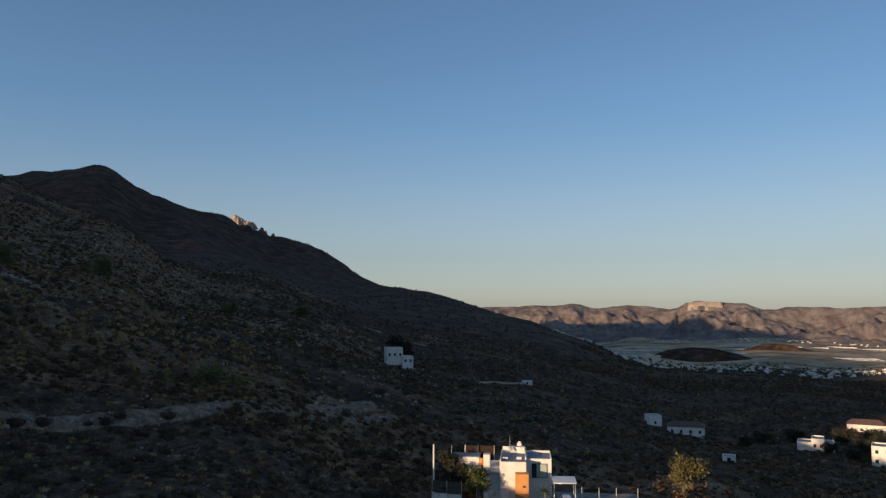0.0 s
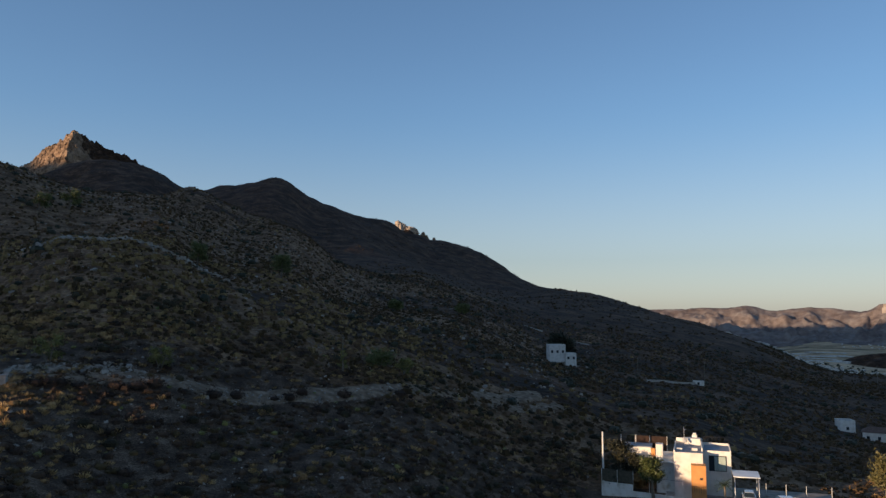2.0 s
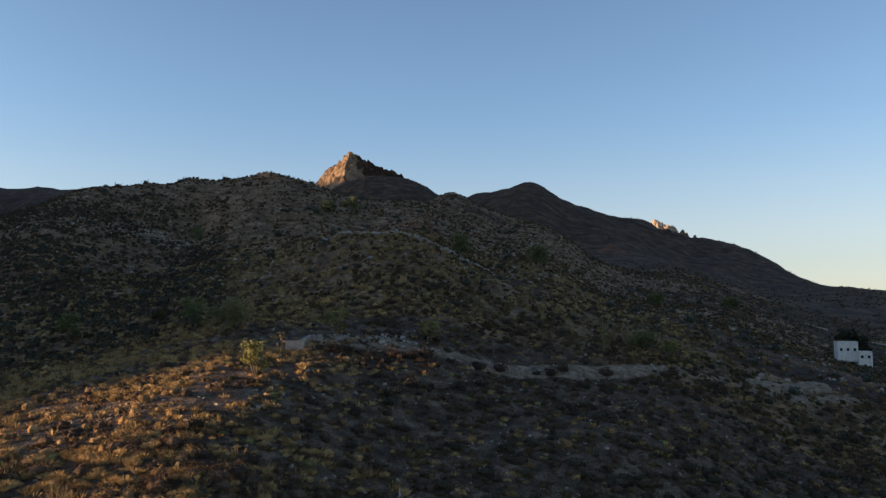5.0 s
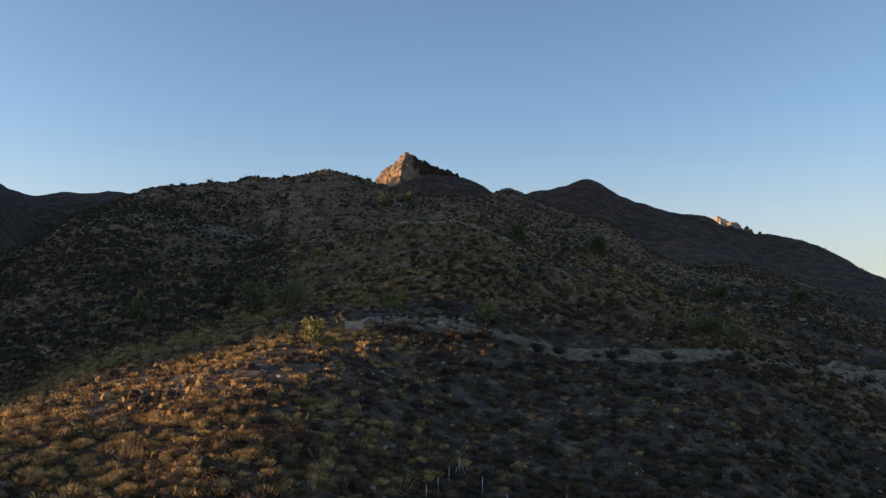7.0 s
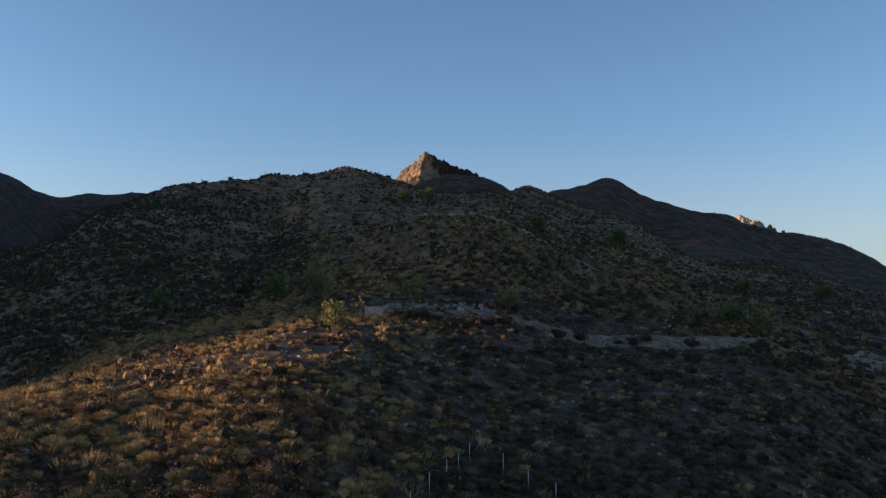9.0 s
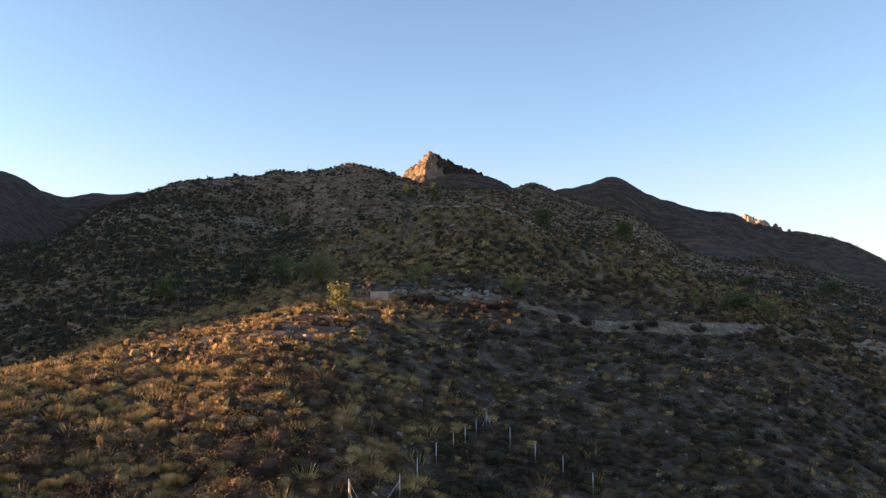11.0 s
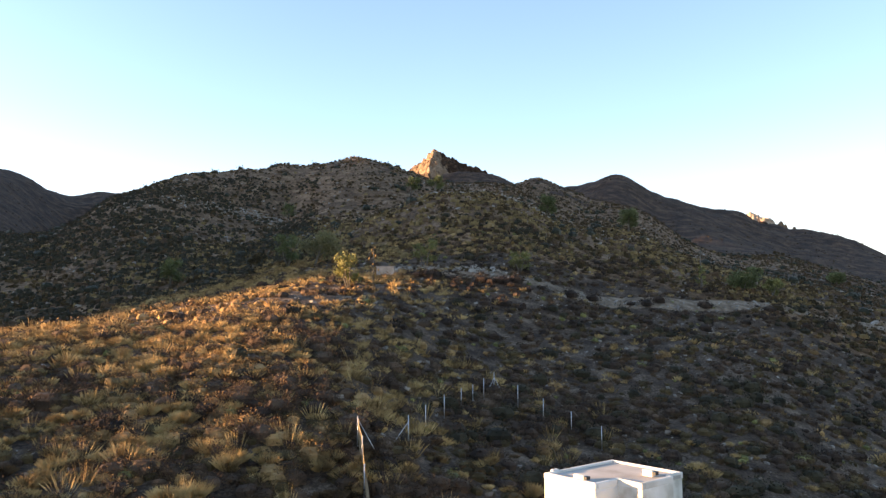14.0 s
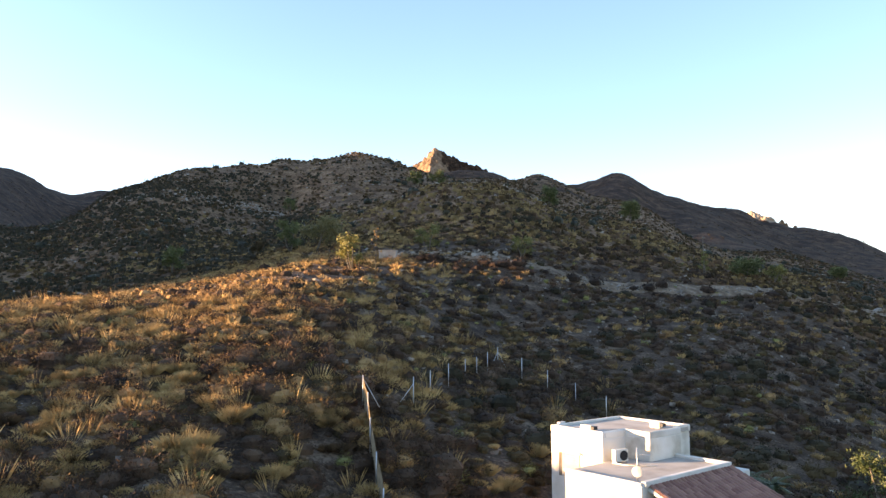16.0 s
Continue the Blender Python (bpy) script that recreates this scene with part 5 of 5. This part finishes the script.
# ---------------------------------------------------------------- houses on the slopes
def far_house(x, y, turn, blocks, label, roof=SLATE, drop=0.6):
    """White blocks, each with its parapet and windows. Blocks: x0, x1, y0, y1, height, windows per row."""
    ob = thing("house", pose(x, y, ground_at(x, y) - drop, 0, 0, turn), label, "house")
    for x0, x1, y0, y1, z0, h, n in blocks:
        part("wall", slab("wall", WHITE, x0, x1, y0, y1, z0 - 3.0, z0 + h, 0.05), ob)
        part("roof", slab("roof", roof, x0 + 0.2, x1 - 0.2, y0 + 0.2, y1 - 0.2, z0 + h, z0 + h + 0.05, 0.01), ob)
        parapet(ob, x0, x1, y0, y1, z0 + h - 0.01, 0.4, 0.25, WHITE)
        rows = max(1, int(h // 2.8))
        for r in range(rows):
            for k in range(n):
                window(ob, x0 + (x1 - x0) * (k + 0.5) / n, y0, z0 + 1.0 + r * 2.9, 0.9, 1.1, 0, sill=False)
    return ob


def facing(x, y):
    return -math.degrees(math.atan2(x, y))


far_house(190.3, 254.2, facing(190, 254) + 12, [(-4.0, 3.0, 0, 7, 4.6, 4.2, 3), (2.6, 7.2, -2.0, 5, 2.0, 3.2, 2)], "white two level house alone on the dark hillside")
far_house(250, 164.5, facing(250, 165) + 20, [(-2.6, 2.6, 0, 5, 0.4, 4.0, 1)], "small white cube house")
far_house(256, 106.5, facing(256, 106.5), [(-5.6, -1.2, 0.4, 8, -2.0, 4.9, 2), (-1.22, 2.6, -0.8, 7, -2.0, 6.4, 2), (2.58, 5.6, 0.2, 7, -2.0, 5.2, 1)], "white two storey villa among dark trees")
far_house(250, 84, facing(250, 84), [(-3.0, 5.5, 0, 8, 0.8, 5.8, 3), (-4.0, 4.5, -4, -0.02, -3.0, 3.5, 2)], "tall white house with stepped terraces")
far_house(181, 96, facing(181, 96), [(-1.6, 1.6, 0, 4, -0.4, 2.0, 1)], "small pale hut beside a path")
def low_wall(points, tall, label):
    ob = thing("garden_wall", pose(0, 0, 0), label, "wall")
    for (x0, y0), (x1, y1) in zip(points[:-1], points[1:]):
        z0, z1, d = ground_at(x0, y0), ground_at(x1, y1), Vector((y0 - y1, x1 - x0, 0)).normalized() * 0.25
        v = [Vector((x0, y0, z0 - 1)), Vector((x1, y1, z1 - 1)), Vector((x1, y1, z1 + tall)), Vector((x0, y0, z0 + tall))]
        v += [p + d for p in v]
        part("wall_length", mesh_of("wall_length", [tuple(p) for p in v], [(0, 1, 2, 3), (7, 6, 5, 4), (3, 2, 6, 7), (0, 3, 7, 4), (2, 1, 5, 6)], CONCRETE), ob)


low_wall([(192, 202.5), (208, 211), (226, 221), (246, 231)], 1.0, "low pale wall running along the slope to the hut")
low_wall([(257, 380), (263, 379.6), (270, 379)], 0.7, "short pale wall high on the slope")
low_wall([(271, 356), (276, 350.5), (280, 345.5)], 0.7, "short pale wall above the white house")
far_house(250, 233, facing(250, 233), [(-2.4, 2.4, 0, 3, -0.2, 2.2, 1)], "low pale hut beside line poles")


def gabled_house(x, y, turn, w, d, h, label):
    ob = thing("house", pose(x, y, ground_at(x, y) - 0.4, 0, 0, turn), label, "house")
    part("wall", slab("wall", WHITE, -w / 2, w / 2, 0, d, -3, h, 0.05), ob)
    rise = 0.2 * d
    v = [(-w / 2 - 0.4, -0.5, h), (w / 2 + 0.4, -0.5, h), (w / 2 + 0.4, d + 0.5, h), (-w / 2 - 0.4, d + 0.5, h), (-w / 2 + 2, d / 2, h + rise), (w / 2 - 2, d / 2, h + rise)]
    part("roof", mesh_of("roof", v, [(0, 1, 5, 4), (1, 2, 5), (2, 3, 4, 5), (3, 0, 4), (3, 2, 1, 0)], ROOFTILE), ob, "brown tiled roof")
    part("terrace", slab("terrace", CONCRETE, -w / 2, w / 2 + 1, -4, -0.01, -4, 0.1, 0.05), ob)
    for k in range(4):
        window(ob, -w / 2 + w * (k + 0.5) / 4, 0.0, 1.0, 0.9, 1.1, 0, sill=False)


gabled_house(244, 147.5, facing(244, 147.5), 13, 8, 3.3, "low white farmhouse with a brown tiled roof")
gabled_house(330, 118, facing(330, 118), 14, 9, 3.6, "house with a brown hipped roof on the far slope")

for k, (x, y, tall, wide) in enumerate(((272, 120, 5, 6), (283, 108, 5, 7), (254, 101, 3, 4), (268, 95, 5, 6), (286, 92, 5, 7), (262, 128, 4, 5), (250, 92, 3, 5), (243, 124, 3, 4), (300, 104, 5, 6))):
    tree("tree", x, y, tall, wide, DARKLEAF, "dark garden tree near the white houses", 60 + k, 3, 0.1, 150, 0.2)


# ---------------------------------------------------------------- the town on the plain
def town_house(kind):
    w, d, h = ((11, 9, 6.2), (15, 9, 6.0), (9, 9, 9.0))[kind]
    ob = thing("town_house", pose(0, 0, -400), "white flat roofed house in the town on the plain", "house", "houses of the town")
    part("wall", slab("wall", (WHITE, STAINED, STAINED)[kind], -w / 2, w / 2, -d / 2, d / 2, -4, h, 0), ob)
    part("roof", slab("roof", ROOFTILE if kind == 1 else DECK, -w / 2 - 0.3, w / 2 + 0.3, -d / 2 - 0.3, d / 2 + 0.3, h, h + 0.35, 0), ob)
    part("upper_room", slab("upper_room", WHITE, -w / 4, w / 3, -d / 4, d / 4, h + 0.3, h + 2.9, 0), ob)
    n = 4 if kind == 1 else 3
    for row in range(2 if kind < 2 else 3):
        for k in range(n):
            x = -w / 2 + w * (k + 0.5) / n
            part("window", slab("window", GLASS, x - 0.8, x + 0.8, -d / 2 - 0.06, -d / 2 + 0.1, 1.0 + row * 3.0, 2.5 + row * 3.0, 0), ob)
    return ob


def town():
    models = [town_house(k) for k in range(3)]
    r = np.random.RandomState(5)
    first = [True, True, True]
    spots = []
    for k in range(150):        # a string of houses at the foot of the slope
        f = r.rand()
        az, rad = 52.5 + 19 * f + r.randn() * 0.5, 1290 - 30 * f + abs(r.randn()) * 170
        spots.append((az, rad))
    for k in range(95):
        spots.append((48.8 + 5.6 * r.rand(), 1290 + 130 * r.rand()))
    for k in range(70):        # the farther town
        spots.append((56 + 15 * r.rand(), 3350 + 500 * r.rand()))
    for az, rad in spots:
        x, y = rad * math.sin(radians(az)), rad * math.cos(radians(az))
        kind = r.randint(3)
        m = pose(x, y, ground_at(x, y) - 0.2, 0, 0, -az + r.uniform(-40, 40)) @ Matrix.Diagonal((0.8, 0.8, 0.65, 1) if rad > 3000 else (r.uniform(0.6, 1.0), 0.8, r.uniform(0.45, 0.75), 1))
        if first[kind]:
            models[kind].matrix_world = m
            first[kind] = False
        else:
            copy_thing(models[kind], m)


town()


def town_trees():
    r = np.random.RandomState(15)
    az = np.radians(48.8 + 23 * r.rand(1200))
    rad = 1270 + np.abs(r.randn(1200)) * 170
    stuff("town_trees", bush_tris(rad * np.sin(az), rad * np.cos(az), 1.2 + 2.0 * r.rand(1200), 14, 1.1), DARKLEAF, "dark garden trees between the houses of the town", "trees")


town_trees()


def greenhouse(w, d):
    ob = thing("greenhouse", pose(0, 0, -400), "long pale plastic covered greenhouse on the plain", "greenhouse", "greenhouses of the plain")
    n = 6
    part("end_wall", slab("end_wall", PLASTIC, -w / 2, w / 2, -d / 2, d / 2, -2, 3.2, 0.1), ob)
    for k in range(n):
        x0, x1 = -w / 2 + w * k / n, -w / 2 + w * (k + 1) / n
        v = [(x0, -d / 2, 3.2), (x1, -d / 2, 3.2), ((x0 + x1) / 2, -d / 2, 4.8), (x0, d / 2, 3.2), (x1, d / 2, 3.2), ((x0 + x1) / 2, d / 2, 4.8)]
        part("roof_bay", mesh_of("roof_bay", v, [(0, 1, 2), (5, 4, 3), (0, 2, 5, 3), (2, 1, 4, 5)], PLASTIC), ob)
    return ob


def greenhouses():
    r = np.random.RandomState(8)
    model = greenhouse(150, 46)
    for k in range(46):
        az, rad = 49 + 24 * r.rand(), (1750 + 1500 * r.rand() ** 0.8)
        x, y = rad * math.sin(radians(az)), rad * math.cos(radians(az))
        m = pose(x, y, ground_at(x, y) - 1.0, 0, 0, -az + r.uniform(-25, 25)) @ Matrix.Diagonal((r.uniform(0.4, 1.3), r.uniform(0.5, 1.2), 0.8, 1))
        if k == 0:
            model.matrix_world = m
        else:
            copy_thing(model, m)


greenhouses()


def knob(name, x, y, w, d, h, label, seed):
    """A low isolated hill on the plain."""
    v, f = [], []
    n, rings = 48, 12
    for i in range(rings + 1):
        q = i / rings
        for j in range(n):
            a = 2 * math.pi * j / n
            rr = (1 - q) * (1 + 0.12 * math.sin(3 * a + seed) + 0.07 * math.sin(7 * a))
            px, py = math.cos(a) * rr * w, math.sin(a) * rr * d
            v.append((px, py, h * (math.sin(q * math.pi / 2) ** 1.3) - 6 + 0.09 * h * math.sin(5 * a + 9 * q + seed) * (1 - q) + 0.05 * h * math.sin(11 * a - 7 * q)))
    for i in range(rings):
        for j in range(n):
            f.append((i * n + j, i * n + (j + 1) % n, (i + 1) * n + (j + 1) % n, (i + 1) * n + j))
    ob = new(name, mesh_of(name, v, f, SLOPE, True))
    ob.matrix_world = pose(x, y, ground_at(x, y), 0, 0, -math.degrees(math.atan2(x, y)))
    return tagged(ob, label, "hill", kind="structure")


knob("low_hill", 1640, 985, 165, 100, 36, "low dark hill rising from the plain", 1)
knob("low_hill", 2330, 1120, 120, 70, 24, "small dark hill rising from the plain", 2)


# ---------------------------------------------------------------- the far range
def far_range():
    az = np.radians(np.arange(38, 82, 0.08))
    rad = np.linspace(3700, 4860, 60)
    x = (np.sin(az)[None] * rad[:, None]).ravel()
    y = (np.cos(az)[None] * rad[:, None]).ravel()
    a = np.degrees(np.arctan2(x, y))
    crest = np.interp(a, [36, 41.5, 43.5, 46, 48, 50.5, 52, 53, 54.2, 56, 57.2, 57.8, 58.3, 59.3, 61, 62.5, 63.5, 66, 69, 71, 84],
                      [60, 62, 70, 78, 84, 86, 68, 74, 86, 70, 62, 76, 98, 106, 102, 92, 62, 66, 68, 74, 70])
    r = np.hypot(x, y)
    f = np.clip((r - 3700) / 950, 0, 1)
    up = np.where(r < 4650, f ** 1.5, 1 - (r - 4650) / 500)
    rid = 1 - np.abs(fractal(x, y, 420.0, 5))
    base = ground(x, y)
    rel = (rid - 0.55) * 85 * np.sin(np.pi * np.clip(f, 0, 1) ** 1.2) + fractal(x, y, 120.0, 4) * 7
    rel = rel - np.abs(fractal(x + 300, y, 150.0, 4)) * 42 * np.sin(np.pi * np.clip(f, 0, 1)) - np.abs(fractal(x, y + 900, 60.0, 3)) * 14 * np.sin(np.pi * np.clip(f, 0, 1)) ** 0.6
    mesa = np.clip((a - 58.0) / 0.3, 0, 1) * np.clip((61.3 - a) / 0.4, 0, 1) * np.clip((r - 4560) / 30, 0, 1)
    z = -95 + (crest + 95) * up + rel
    z = np.where(mesa > 0, np.maximum(z, -95 + (crest + 95) * 0.985 * mesa + (1 - mesa) * 60), np.where((a > 57.6) & (a < 61.7) & (r > 4300) & (r < 4562), z - 12, z))
    z = np.where(f < 0.03, np.minimum(z, base - 3), z)
    na, nr = len(az), len(rad)
    i = np.arange(na * nr).reshape(nr, na)
    quads = np.stack([i[:-1, :-1], i[1:, :-1], i[1:, 1:], i[:-1, 1:]], -1).reshape(-1, 4)
    me = mesh_of("mountain_range", np.stack([x, y, z], 1).tolist(), quads.tolist(), RANGE, True)
    me.materials.append(PALEROCK)
    qa, qr = a[quads[:, 0]], r[quads[:, 0]]
    ragged = 0.35 * fractal(qa * 9, qr / 40, 2.0, 3)
    me.polygons.foreach_set("material_index", ((qa + ragged > 58.5) & (qa + ragged < 60.7) & (qr + 40 * ragged > 4545) & (qr < 4600)).astype(np.int32))
    tagged(new("mountain_range", me), "bare brown mountain range beyond the plain", "mountains", kind="structure")


far_range()


# ---------------------------------------------------------------- crags
def outcrop(x, y, top, w, turn, label, seed, mat):
    """A jagged rock rib."""
    r = np.random.RandomState(seed)
    bm = bmesh.new()
    bmesh.ops.create_icosphere(bm, subdivisions=4, radius=1.0)
    for v in bm.verts:
        p = v.co.copy()
        k = 1 + 0.35 * noise.fractal(p * 1.7 + Vector((seed * 3.1, 0, 0)), 0.8, 2.2, 5) + 0.15 * noise.noise(p * 7.0)
        v.co = Vector((p.x * w * k, p.y * w * 0.6 * k, p.z * k * (1.25 - 0.5 * p.x)))
    base = ground_at(x, y) - 4
    h = (top - base) / max(v.co.z for v in bm.verts)
    for v in bm.verts:
        v.co.z *= h
    me = bpy.data.meshes.new("rock_outcrop")
    bm.to_mesh(me)
    bm.free()
    me.materials.append(mat)
    ob = new("rock_outcrop", me)
    ob.matrix_world = pose(x, y, base, 0, 0, turn)
    return tagged(ob, label, "rock")


# Crags get paler rock than the teeth: part of their sunlight is colour.
outcrop(966, 2150, 342, 26, 6, "pale sunlit crag on the ridge", 3, PALEROCK)
outcrop(995, 2145, 325, 30, 6, "pale sunlit rock rib on the ridge", 4, PALEROCK)
outcrop(808, 1657, 246, 13, 6, "dark rock tooth on the ridge", 5, CLIFF)
outcrop(840, 1662, 233, 8, 6, "small dark rock tooth on the ridge", 6, CLIFF)


def summit():
    """The bare rock pyramid at the top of the peak."""
    u, v = np.meshgrid(np.arange(-112, 190, 2.4), np.arange(-210, 70, 2.8))
    dx, dy = u.ravel(), v.ravel()
    x, y = 4 + dx, 1850 + dy
    fall = np.maximum.reduce([-0.99 * dx - 0.56 * dy, -0.97 * dx + 0.55 * dy, 0.53 * dx - 0.72 * dy, 0.53 * dx + 0.6 * dy])
    ledge = fractal(x * 0.6, y, 26.0, 5) * 3.2 - np.abs(fractal(x + y * 0.4, y, 15.0, 4)) * 4.0 + fractal(x, y, 5.0, 3) * 1.0
    z = 466 - fall + (2.3 * ledge - np.abs(fractal(x * 0.8 - y * 0.5, y, 11.0, 3)) * 5.0 + 1.0) * np.clip(fall / 10 + 0.45, 0, 1)
    nu, nv = u.shape[1], u.shape[0]
    i = np.arange(nu * nv).reshape(nv, nu)
    quads = np.stack([i[:-1, :-1], i[:-1, 1:], i[1:, 1:], i[1:, :-1]], -1).reshape(-1, 4)
    me = mesh_of("rocky_summit", np.stack([x, y, z], 1).tolist(), quads.tolist(), CLIFF)
    me.materials.append(SLOPE)
    mid = quads[:, 0]
    # Dark material on the sunless side: scrub, with shade put into the colour.
    scrub_and_shade = dx[mid] + 0.25 * dy[mid] + fractal(x[mid], y[mid], 20.0, 3) * 9 > 8
    me.polygons.foreach_set("material_index", scrub_and_shade.astype(np.int32))
    tagged(new("rocky_summit", me), "bare sunlit rock summit of the peak", "rock", kind="structure")


summit()
